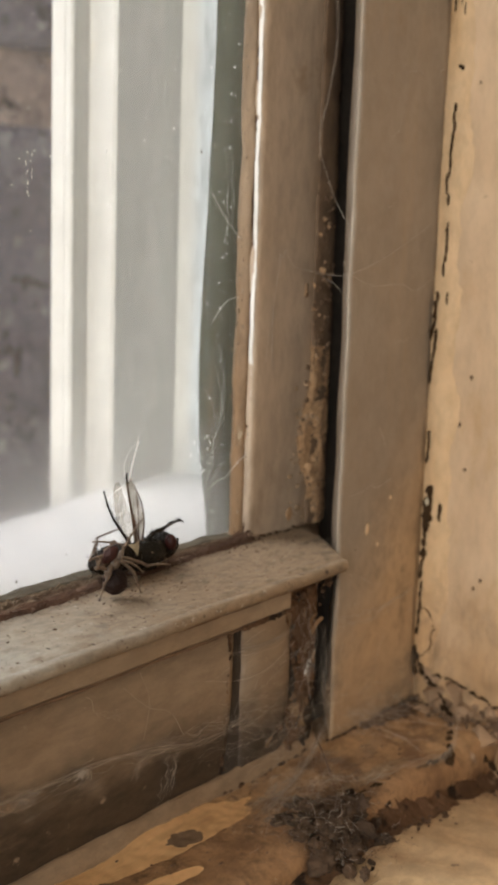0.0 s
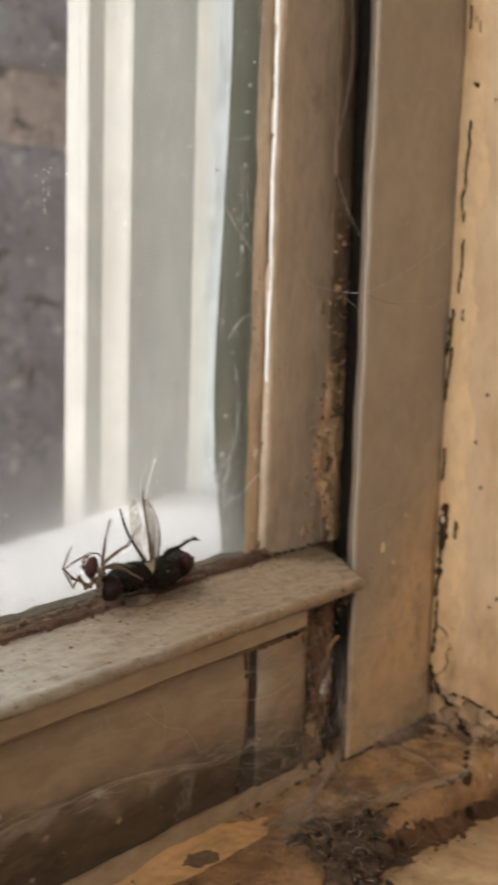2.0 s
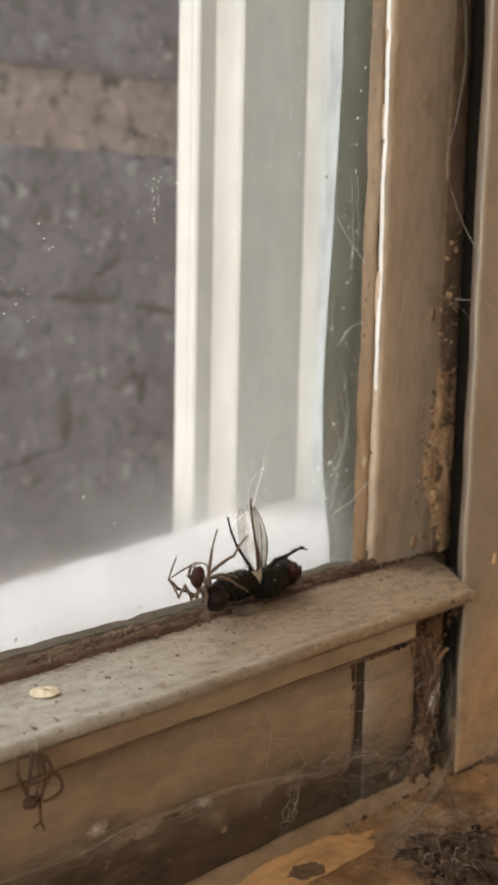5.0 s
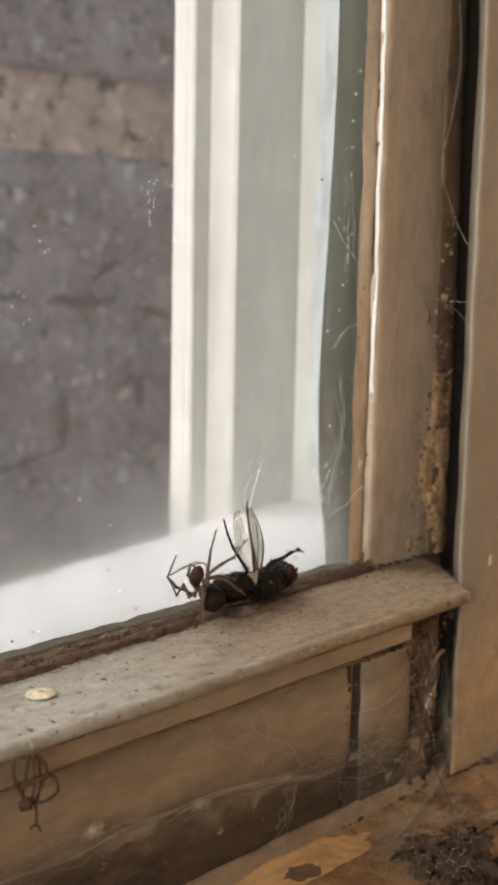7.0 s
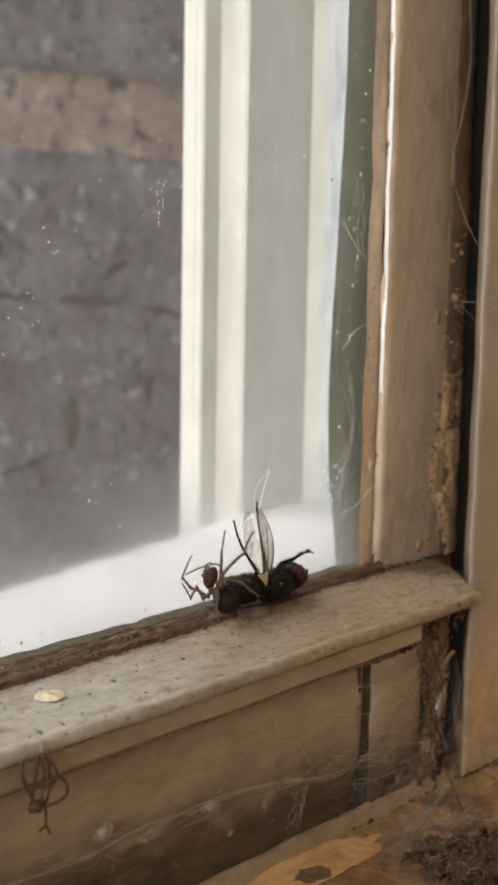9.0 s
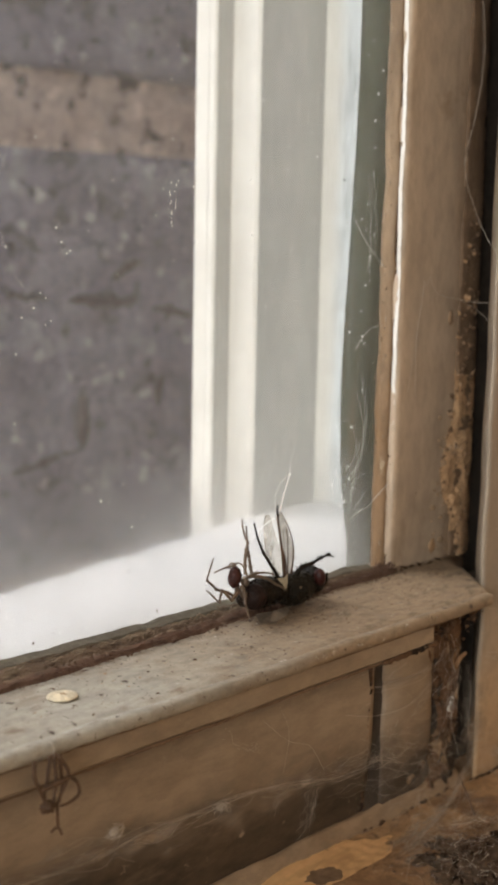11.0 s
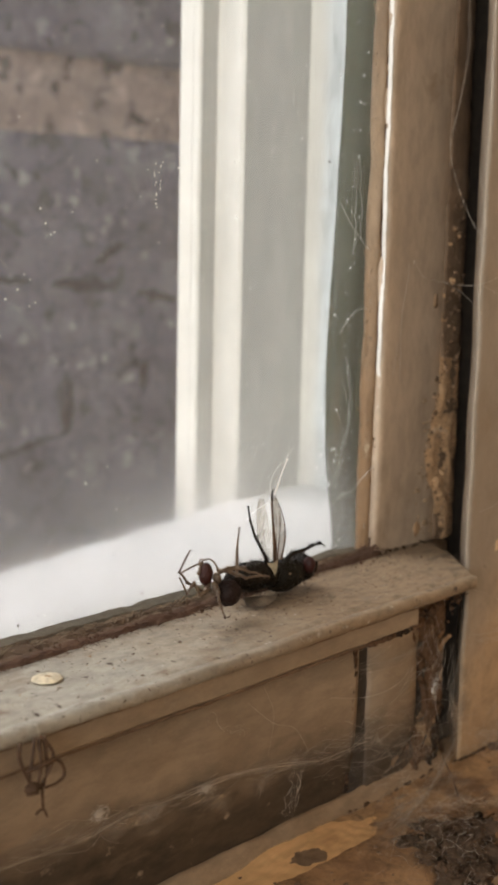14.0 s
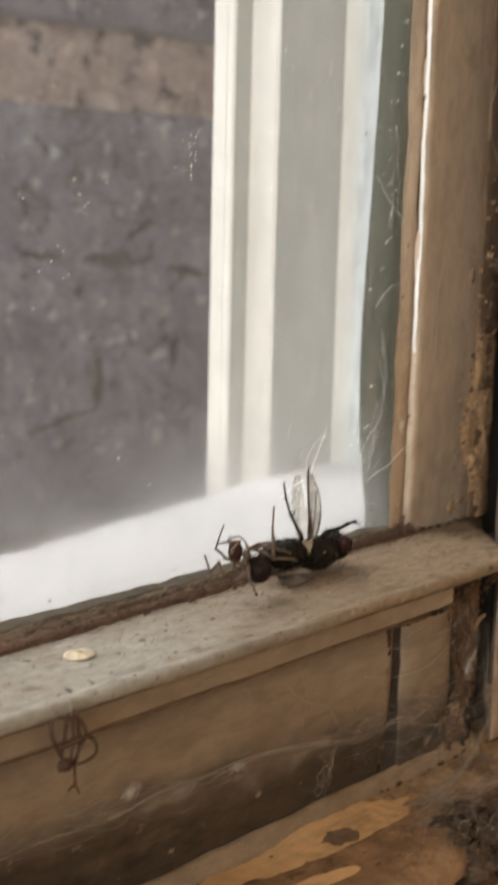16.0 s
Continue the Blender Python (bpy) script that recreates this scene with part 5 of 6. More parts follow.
for k in range(260):
    x = rnd.uniform(-46, -1)
    front = -1.6 - 3.0 * (0.55 + 0.45 * min(1.0, max(0.0, -x / 34.0)))
    p = Vector((x, front + rnd.uniform(-0.1, 0.3), 0.1))
    d = Vector((rnd.gauss(0.1, 0.4), -abs(rnd.gauss(0, 0.5)), rnd.uniform(-0.04, 0.1)))
    tube(bm, [p, p + d * 0.5 + Vector((0, 0, 0.08)), p + d], (rnd.uniform(0.012, 0.026), 0.006), 3, 2)
tagged(part("joint_fibres", bm, M_RUST), "frayed brown fibres along the rotten joint", "fibres", kind="stuff")


bm = bmesh.new()
for k in range(420):
    x = rnd.uniform(-46, -4)
    wd = 0.55 + 0.45 * min(1.0, max(0.0, -x / 34.0))
    p = Vector((x, -1.6 - 0.9 * wd + rnd.gauss(0, 0.16), 0.36 + rnd.gauss(0, 0.05)))
    if noise.noise(Vector((x * 0.5, 0, 3))) > -0.1:
        d = Vector((rnd.uniform(0.1, 0.5), rnd.gauss(0, 0.12), rnd.gauss(0, 0.05)))
        tube(bm, [p - d, p + Vector((0, 0, 0.06)), p + d], rnd.uniform(0.012, 0.034), 4, 2)
tagged(part("joint_fringe", bm, M_FIBRE), "pale frayed fringe along the rotten joint", "fibres", kind="stuff")
bm = bmesh.new()
for k in range(110):
    x = rnd.uniform(3.3, 16.2)
    blob(bm, (x, -9.62 + rnd.gauss(0, 0.08), -15.62 + rnd.gauss(0, 0.08)), (rnd.uniform(0.08, 0.3), 0.1, rnd.uniform(0.03, 0.09)), 1, 0.7, 2)
for k in range(24):
    x = rnd.uniform(-10, 3)
    blob(bm, (x, -9.2 - rnd.random() * 0.3, -15.6 + rnd.gauss(0, 0.08)), (rnd.uniform(0.1, 0.3), 0.1, rnd.uniform(0.04, 0.12)), 1, 0.7, 2)
tagged(part("foot_grime", bm, M_HUSK), "dark grime along the foot of rail and stop", "grime", kind="stuff")


# bare ochre wood where paint has flaked from the strip
def bare_patch(name, cx, cy, rx, ry, lift):
    bm = bmesh.new()
    nx, ny = 240, 80
    grid = {}
    for i in range(nx + 1):
        for j in range(ny + 1):
            x, y = cx + rx * 1.4 * (2 * i / nx - 1), cy + ry * 1.4 * (2 * j / ny - 1)
            d = ((x - cx) / rx) ** 2 + ((y - cy + 0.09 * (x - cx)) / ry) ** 2 + 0.4 * noise.noise(Vector((x * 0.35, y * 0.6, 4))) + (0.22 if rx > 4 else 0.75) * noise.noise(Vector((x * 0.9, y * 1.3, 9))) + (0.0 if rx > 4 else 0.6) * noise.noise(Vector((x * 2.6, y * 3.4, 2)))
            if d < 1:
                p = Vector((x, y, -15.5 - (-5.5 - y) * 0.055))
                q = p + wob(p.x, p.y, p.z, 0.22, 0.35)
                q += wob(q.x, q.y, q.z, 0.22 * 6, 0.05)
                grid[i, j] = bm.verts.new((q + Vector((0, 0, lift))) * MM)
    for (i, j) in list(grid):
        k = [(i, j), (i + 1, j), (i + 1, j + 1), (i, j + 1)]
        if all(c in grid for c in k):
            bm.faces.new([grid[c] for c in k])
    bmesh.ops.delete(bm, geom=[v for v in bm.verts if not v.link_faces], context="VERTS")
    return bm


strip = bpy.data.objects["sill_strip"]
part("bare_wood", bare_patch("bare_wood", -18.5, -10.5, 9.8, 1.9, 0.13), M_BAREWOOD, strip, "bare ochre wood where paint has flaked", smooth=True)
part("bare_wood", bare_patch("bare_wood", -24.0, -13.8, 6.0, 0.7, 0.13), M_BAREWOOD, strip, "bare ochre wood where paint has flaked", smooth=True)
part("stain", bare_patch("stain", -16.9, -11.6, 1.4, 0.8, 0.15), M_EDGE, strip, "dark stain", smooth=True)

# cracks and holes in the yellowed plaster corner
wall_r = bpy.data.objects["wall_reveal"]


def corner_strip():
    bm = bmesh.new()
    zs = steps(-13, 60, 240)
    rows = []
    for z in zs:
        row = []
        for k in range(9):
            u = k / 8
            y = -9.35 - 2.6 * u + 0.5 * noise.noise(Vector((9, z * 0.25, 2))) * u
            x = 15.75 - 0.35 * math.sin(math.pi * u) * (0.7 + 0.6 * noise.noise(Vector((2, z * 0.2, u)))) + 0.12 * noise.noise(Vector((u * 2, z * 1.1, 5)))
            row.append(bm.verts.new(Vector((x + 0.55 * u * u, y, z)) * MM))
        rows.append(row)
    for a, b in zip(rows, rows[1:]):
        for k in range(8):
            bm.faces.new((a[k], a[k + 1], b[k + 1], b[k]))
    part("corner_strip", bm, M_YELLOW, wall_r, "yellowed lumpy corner", smooth=True)


corner_strip()
for y, z, w, h, lean in ((-9.85, 42.3, 0.16, 0.9, 5), (-10.5, 41.9, 0.1, 0.7, -20), (-10.6, 37.2, 0.34, 0.26, -55), (-10.15, 31.5, 0.12, 2.9, 2), (-10.0, 27.6, 0.15, 1.1, -12),
                         (-10.2, 24.6, 0.2, 0.5, 5), (-10.1, 22.6, 0.13, 1.6, 3), (-10.5, 19.0, 0.08, 0.5, 0), (-9.5, 17.6, 0.20, 1.9, 4), (-9.55, 14.2, 0.16, 2.0, 6), (-9.6, 6.6, 0.18, 1.3, -3),
                         (-9.9, 1.7, 0.75, 1.5, 4), (-9.75, -1.0, 0.36, 2.0, 4), (-9.6, -3.6, 0.16, 1.3, 8), (-10.9, 1.0, 0.24, 0.8, 4), (-9.6, -7.5, 0.1, 2.4, 3), (-9.55, -12.2, 0.3, 1.3, -8)):
    bm, n = bmesh.new(), max(2, int(h / 0.35))
    for q in range(n):
        u = 2 * (q + 0.5) / n - 1
        dy, dz = -h * u * math.sin(radians(lean)), h * u * math.cos(radians(lean))
        blob(bm, (15.48 + 0.25 * max(0.0, (-9.8 - y)), y - 0.2 + dy + rnd.gauss(0, 0.06), z + dz), (0.2, w * rnd.uniform(0.3, 0.8), h / n * rnd.uniform(0.9, 1.6)), 2, 0.9, 2.5)
    part("crack", bm, M_BLACK, wall_r, "dark crack in the plaster")
part("hole", blob(blob(bmesh.new(), (15.5, -10.05, 1.5), (0.2, 0.42, 0.8), 3, 0.5, 1.6), (15.5, -9.95, 0.2), (0.2, 0.3, 1.0), 3, 0.5, 1.6), M_BLACK, wall_r, "deep dark hole in the plaster", smooth=True)
part("chip", blob(bmesh.new(), (15.28, -10.1, 1.9), (0.12, 0.2, 0.34), 2, 0.3), M_CALYP, wall_r, "pale chip in a hole", smooth=True)
for y, z in ((-11.6, 9.9), (-12.2, 8.6), (-12.9, 4.9), (-13.0, 12.6), (-12.5, 22.0), (-14.4, -5.0), (-15.0, -4.2), (-12.2, 36.0)):
    part("spot", blob(bmesh.new(), (16.28, y, z), (0.13, 0.12, 0.17), 2, 0.7, 2), M_CRUST, wall_r)


def crack_line(parent, pts, r, n, label):
    """A jagged dark line of uneven width, broken here and there."""
    bm = bmesh.new()
    line = smooth_line(pts, max(3, n // len(pts)))
    line = [p + Vector((rnd.gauss(0, 0.09), rnd.gauss(0, 0.09), rnd.gauss(0, 0.09))) for p in line]
    wide = [r * rnd.uniform(0.4, 1.8) for p in line]
    for k in range(len(line) - 1):
        if rnd.random() < 0.9:
            tube(bm, [line[k], line[k + 1]], (wide[k], wide[k + 1]), 6, curved=False)
    part("crack", bm, M_BLACK, parent, label)


crack_line(strip, [(-1.5, -16.0, -16.1), (2.1, -16.5, -16.2), (5.5, -16.9, -16.3), (8.6, -17.1, -16.3)], 0.09, 40, "dark crack along the strip")
crack_line(strip, [(-9, -15.2, -16.05), (-5, -15.6, -16.1), (-1.5, -16.0, -16.1)], 0.07, 24, "dark crack along the strip")
crack_line(strip, [(15.3, -12.5, -15.2), (13.5, -14.5, -15.9), (10.5, -16.2, -16.2), (7.9, -17.6, -16.6)], 0.24, 40, "wide dark crack at the strip's broken end")
part("stain", bare_patch("stain", 11.6, -10.7, 4.2, 0.9, 0.12), M_CRUST, strip, "dark brown stain in the corner", smooth=True)
part("stain", bare_patch("stain", 1.0, -15.3, 5.0, 0.6, 0.12), M_FLAKE, strip, "rusty stain", smooth=True)
crack_line(wall_r, [(15.4, -9.9, -11.6), (15.3, -10.8, -13.2), (15.2, -12.2, -14.2), (14.8, -13.2, -15.4)], 0.16, 26, "dark crack in the plaster")
crack_line(wall_r, [(15.4, -11.6, -13.0), (15.6, -13.4, -13.2), (15.8, -15.4, -13.9), (15.6, -17.6, -14.6)], 0.10, 26, "dark crack in the plaster")
crack_line(wall_r, [(14.6, -13.6, -15.8), (14.2, -15.6, -16.8), (13.8, -17.8, -18.2), (13.4, -20, -19.4)], 0.2, 26, "dark crack in the plaster")
crack_line(wall_r, [(15.5, -10.0, -7.2), (15.6, -11.2, -8.6), (15.7, -11.0, -10.6), (15.5, -10.2, -11.8)], 0.045, 30, "brown crack in the plaster")


crack_line(old_sash, [(0.3, -3.12, 0.06), (2.4, -3.14, 0.08), (4.6, -3.16, 0.05), (6.6, -3.2, 0.05)], 0.055, 30, "dark line under the upright's foot")
part("paint_patch", blob(bmesh.new(), (5.35, -3.05, 1.35), (0.42, 0.07, 0.62), 3, 0.5, 1.6), M_TAN, old_sash, "pale patch of chipped paint", smooth=True)
part("paint_patch", blob(bmesh.new(), (6.5, -3.05, 19.4), (0.3, 0.1, 0.5), 3, 0.6, 1.6), M_PALE, old_sash, "pale patch of chipped paint", smooth=True)
bm = bmesh.new()
for k in range(70):   # rust-brown dirt where putty, ledge and upright meet
    blob(bm, (-0.3 + rnd.gauss(0, 0.5), -2.6 + rnd.gauss(0, 0.35), 0.12 + abs(rnd.gauss(0, 0.25))), (rnd.uniform(0.06, 0.3), rnd.uniform(0.06, 0.2), rnd.uniform(0.04, 0.16)), 2, 0.8, 1.6)
tagged(part("corner_rust", bm, M_REDDIRT), "red-brown dirt where the putty meets the ledge", "dirt", kind="stuff")


# ---- dust clump on the sill and the cobwebs
def dust_clump():
    def spot(z0, h):
        a, r = rnd.uniform(0, 6.28), abs(rnd.gauss(0, 0.6))
        x, y = -7.6 + 5.6 * r * math.cos(a) + 1.5 * r * math.sin(a), -17.2 + 3.6 * r * math.sin(a)
        drop = min(1.9, max(0.0, -17.4 - y) * 1.2)
        return Vector((x, y, z0 - drop + h * math.exp(-r * r) * rnd.random()))

    bm = bmesh.new()
    for k in range(120):
        p = spot(-16.5, 1.0)
        if (p - Vector((-7.4, -17.2, -16.6))).length < 4.2 + 1.1 * noise.noise(p * 0.6):
            r = rnd.uniform(0.3, 0.9)
            blob(bm, p, (r * rnd.uniform(0.8, 1.5), r * rnd.uniform(0.6, 1.2), r * 0.6), 4, 0.55, 1.3, Euler((rnd.gauss(0, 0.5), rnd.gauss(0, 0.5), rnd.uniform(0, 6))).to_matrix())
    ob = tagged(part("dust_clump", bm, M_FLUFF, smooth=True), "dark brown clump of dust, debris and old cobweb on the sill", "dust clump", kind="stuff")
    bm = bmesh.new()
    for k in range(46):
        p = spot(-16.1, 1.2)
        if (p - Vector((-7.4, -17.2, -16.6))).length > 4.2 + 1.1 * noise.noise(p * 0.6):
            continue
        curl(bm, p, rnd.uniform(0.2, 0.8), rnd.uniform(0.3, 1.1), Euler((rnd.uniform(0, 6), rnd.uniform(0, 6), rnd.uniform(0, 6))).to_matrix(), 0.5)
    tagged(part("debris", bm, M_SOOT, ob, "black debris"), kind="stuff")
    for name, mat, n, rr, label in (("fibre", M_HUSK, 700, (0.006, 0.016), "brown fibres"), ("silk", M_SILK, 170, (0.004, 0.010), "grey silk")):
        bm = bmesh.new()
        for k in range(n):
            p = spot(-16.1, 2.0)
            way, pts = Vector((rnd.gauss(0, 1), rnd.gauss(0, 1), rnd.gauss(0, 0.5))), [p]
            for q in range(5):
                way = (way + Vector((rnd.gauss(0, 0.8), rnd.gauss(0, 0.8), rnd.gauss(0, 0.5)))).normalized()
                pts.append(pts[-1] + way * rnd.uniform(0.12, 0.4))
            tube(bm, pts, rnd.uniform(*rr), 3, 2)
        tagged(part(name, bm, mat, ob, label), kind="stuff")


dust_clump()


def strand(bm, a, b, sag=0.3, r=0.015, kinks=3):
    a, b = Vector(a), Vector(b)
    n = (b - a).length
    pts = [a]
    for k in range(1, kinks + 1):
        u = k / (kinks + 1)
        pts.append(a.lerp(b, u) + Vector((rnd.gauss(0, 0.16), rnd.gauss(0, 0.10), -sag * 4 * u * (1 - u) + rnd.gauss(0, 0.14))) * n * 0.3)
    pts.append(b)
    tube(bm, pts, r, 3, 3)


def web(name, label, strands):
    bm = bmesh.new()
    for a, b, sag, r in strands:
        strand(bm, a, b, sag, r)
    return tagged(part(name, bm, M_SILK), label, "cobweb", kind="stuff")


def line_web(name, label, lines, material=None):
    bm = bmesh.new()
    for pts, r in lines:
        tube(bm, pts, r, 4, 6)
    return tagged(part(name, bm, material or M_SILK), label, "cobweb", kind="stuff")


line_web("thread_on_stile", "long loose silk thread beside the sash's edge", [
    ([(7.6, -4.0, 43.4), (8.1, -4.0, 38.9), (7.2, -4, 34.5), (6.1, -4.0, 31.2), (6.26, -5.0, 27.8), (4.46, -8.0, 24.9), (4.2, -9.6, 24.4)], 0.015),
    ([(7.3, -4.1, 43.4), (7.7, -4.1, 38.2), (6.6, -4.1, 33.0), (6.0, -4.1, 31.0)], 0.009)])
line_web("thread_across_stile", "pale kinked silk thread across the sash's edge", [
    ([(2.2, -3.15, 13.5), (2.0, -3.2, 18.0), (2.4, -3.25, 20.6), (2.55, -3.3, 21.9), (2.5, -3.3, 22.3), (2.95, -3.3, 22.0), (3.25, -3.3, 22.6), (3.7, -3.4, 21.8), (4.3, -3.5, 21.3), (6.2, -4.0, 20.9), (2.4, -9.7, 21.1), (8.0, -9.7, 22.5), (14, -9.7, 24.8)], 0.016),
    ([(1.2, -3.2, 14.0), (1.6, -3.2, 16.0), (2.1, -3.2, 17.6)], 0.014), ([(6.2, -4, 20.9), (7.5, -5, 20.0), (2.9, -9.6, 19.0)], 0.014)])
line_web("rail_threads", "single slack silk threads across the rail and its end", [
    ([(-12.5, -9.3, -6.4), (-9.0, -9.4, -7.3), (-5.5, -9.4, -7.4), (-2.0, -9.3, -6.2)], 0.012), ([(-21.0, -9.6, -4.4), (-18.6, -9.6, -6.4), (-16.4, -9.6, -7.4), (-14.8, -9.5, -9.6)], 0.008),
    ([(-19.4, -9.5, -3.8), (-18.4, -9.5, -6.0), (-18.9, -9.5, -8.6)], 0.005), ([(-26.4, -9.3, -9.2), (-21.8, -9.3, -9.1), (-18.1, -9.3, -9.5), (-13.5, -9.3, -10.6)], 0.015),
    ([(-1.0, -9.6, -3.0), (0.6, -9.6, -6.5), (-0.4, -9.5, -9.4), (0.8, -9.6, -13.0)], 0.009), ([(2.2, -9.8, -13.0), (1.4, -9.8, -10.2), (2.6, -9.7, -6.0)], 0.007),
    ([(2.0, -9.9, -14.6), (-3.5, -11.2, -15.2), (-9.6, -12.6, -15.5)], 0.013), ([(2.2, -9.9, -14.4), (6.5, -10.2, -14.9), (12.0, -10.8, -15.4)], 0.009),
    ([(3.6, -9.7, -5.6), (8.0, -9.8, -6.0), (14.5, -9.8, -5.4)], 0.009)])
line_web("silk_on_glass", "fine silk threads on the glass and its putty", [
    ([(-3.05, -1.0, 26.7), (-1.65, -1.0, 25.1), (-0.6, -1.8, 23.4)], 0.018), ([(-2.6, -1.0, 17.2), (-1.4, -1, 18.4), (-0.4, -1.2, 18.9), (0.1, -2.3, 18.9)], 0.02),
    ([(-10.6, -0.8, 9.6), (-10.9, -0.7, 10.6), (-9.9, -0.7, 11.2), (-8.3, -0.7, 11.6)], 0.014),
    ([(-2.8, -1.0, 4.2), (-1.56, -1.2, 4.9), (-1.1, -1.5, 5.1), (-0.62, -1.8, 5.8), (0.0, -2.6, 7.0)], 0.02), ([(-2.4, -0.8, 4.9), (-1.9, -1.0, 5.2), (-1.0, -1.4, 6.6)], 0.012),
    ([(-2.9, -0.8, 12.0), (-1.8, -0.8, 10.0), (-2.4, -0.7, 8.0)], 0.009), ([(-2.0, -0.8, 14.0), (-1.2, -0.9, 11.5), (-1.0, -1.2, 9.0)], 0.009)], M_DUST)
seed_web = []
for k in range(46):   # slack sheet along the rail's face
    u = rnd.random()
    x = -44 + 36 * u
    z = -8.1 - 2.4 * u ** 1.6 + rnd.gauss(0, 0.3)
    L = rnd.uniform(1.5, 6)
    seed_web.append(((x, -8.9 - rnd.random() * 1.2, z), (x + L, -8.9 - rnd.random() * 1.2, z - 0.07 * L + rnd.gauss(0, 0.4)), rnd.uniform(-0.2, 0.5), rnd.choice((0.003, 0.004, 0.005, 0.007))))
web("rail_cobweb", "dusty grey cobweb sheet sagging along the rail's face", seed_web)
seed_web = []
for k in range(60):   # tangle between the rail's end, the stop and the sill
    a = (rnd.uniform(-12, 4), -8.9 - rnd.random() * 0.9, rnd.uniform(-15.4, -4))
    d = rnd.uniform(-0.6, 0.9)
    L = rnd.uniform(1, 6)
    seed_web.append((a, (a[0] + L * math.cos(d), -9.2 - rnd.random() * 1.6, max(-15.4, a[2] + L * math.sin(d))), rnd.uniform(-0.4, 0.6), rnd.choice((0.003, 0.004, 0.005, 0.007))))
web("corner_cobweb", "tangled dusty cobweb in the window's lower corner", seed_web)
web("sill_cobweb", "cobweb stretched over the sill strip", [((rnd.uniform(-6, 2), -9.6 - rnd.random(), -14.9 + rnd.random()), (rnd.uniform(-14, -3), rnd.uniform(-16.5, -13), -15.9), 0.05, rnd.choice((0.004, 0.006, 0.010))) for k in range(14)]
    + [((rnd.uniform(3, 10), -9.7, rnd.uniform(-15, -13)), (rnd.uniform(6, 15), rnd.uniform(-16, -11), -15.7), 0.2, rnd.choice((0.004, 0.006, 0.010))) for k in range(26)])
def wisp(name, label, bundles, material=None):
    bm = bmesh.new()
    for pts, spread, n in bundles:
        for k in range(n):
            o = Vector((rnd.gauss(0, 1), rnd.gauss(0, 0.4), rnd.gauss(0, 1))) * spread
            a, b = sorted((rnd.random(), rnd.random()))
            if b - a < 0.3:
                a, b = max(0.0, a - 0.2), min(1.0, b + 0.2)
            line = smooth_line(pts, 6)
            line = line[int(a * (len(line) - 1)):int(b * (len(line) - 1)) + 1]
            if len(line) > 2:
                tube(bm, [p + o + Vector((rnd.gauss(0, 0.3), rnd.gauss(0, 0.2), rnd.gauss(0, 0.3))) * spread for p in line], rnd.uniform(0.0025, 0.007), 3, 2)
    return tagged(part(name, bm, material or M_SILK), label, "cobweb", kind="stuff")


wisp("glass_wisps", "faint white web strands on the glass beside the putty", [
    ([(-3.4, -0.8, 4.0), (-2.6, -0.8, 7.0), (-2.2, -0.8, 10.0)], 0.35, 7), ([(-1.4, -0.8, 8.0), (-1.0, -0.9, 12.0), (-1.6, -0.8, 16.0)], 0.25, 6), ([(-1.2, -0.9, 20.0), (-0.8, -1.0, 26.0), (-1.4, -0.8, 31.0)], 0.2, 4)], M_DUSTLIT)
scatter("glass_bloom", 420, lambda k: (-0.9 - abs(rnd.gauss(0, 1.0)), -0.53, 0.6 + abs(rnd.gauss(0, 6.0))), (0.008, 0.026), M_DUSTLIT, "pale dust bloom on the glass beside the putty", "dust", 0.25)
bm = bmesh.new()
for k in range(55):   # short hairs and smears of dust
    p, a = Vector((0.0 - 44 * rnd.random() ** 1.3, -0.54, 1.5 + 46 * rnd.random())), rnd.uniform(0, 3.14)
    pts = [p]
    for q in range(4):
        a += rnd.gauss(0, 0.6)
        pts.append(pts[-1] + Vector((math.cos(a), 0, math.sin(a))) * rnd.uniform(0.08, 0.35))
    tube(bm, pts, rnd.uniform(0.004, 0.010), 3, 3)
tagged(part("glass_hairs", bm, M_DUSTLIT), "short pale dust hairs stuck on the glass", "dust", kind="stuff")
wisp("rail_wisps", "wispy grey web strands along the rail", [
    ([(-44, -9.1, -8.9), (-39.2, -9.2, -8.8), (-34.6, -9.2, -9.1), (-30, -9.3, -8.7), (-26.8, -9.2, -8.9), (-21.4, -9.2, -9.1), (-13.4, -9.2, -10.7), (-8.0, -9.2, -10.9)], 0.09, 16),
    ([(-13.4, -9.2, -10.4), (-8.0, -9.3, -11.2), (-4, -9.5, -12.4), (0.4, -9.7, -13.4)], 0.8, 30),
    ([(-19.5, -9.2, -9.6), (-19.2, -9.3, -10.6), (-19.8, -9.3, -11.6)], 0.14, 5), ([(-15.5, -9.2, -10.2), (-16.2, -9.3, -12.2), (-16.6, -9.3, -13.8)], 0.5, 9),
    ([(-24.5, -9.1, -4.6), (-22.5, -9.1, -6.0), (-21, -9.1, -6.8)], 0.5, 4), ([(-10, -9.0, -5.2), (-4, -9.1, -5.6), (0, -9.2, -4.6)], 0.15, 14)])
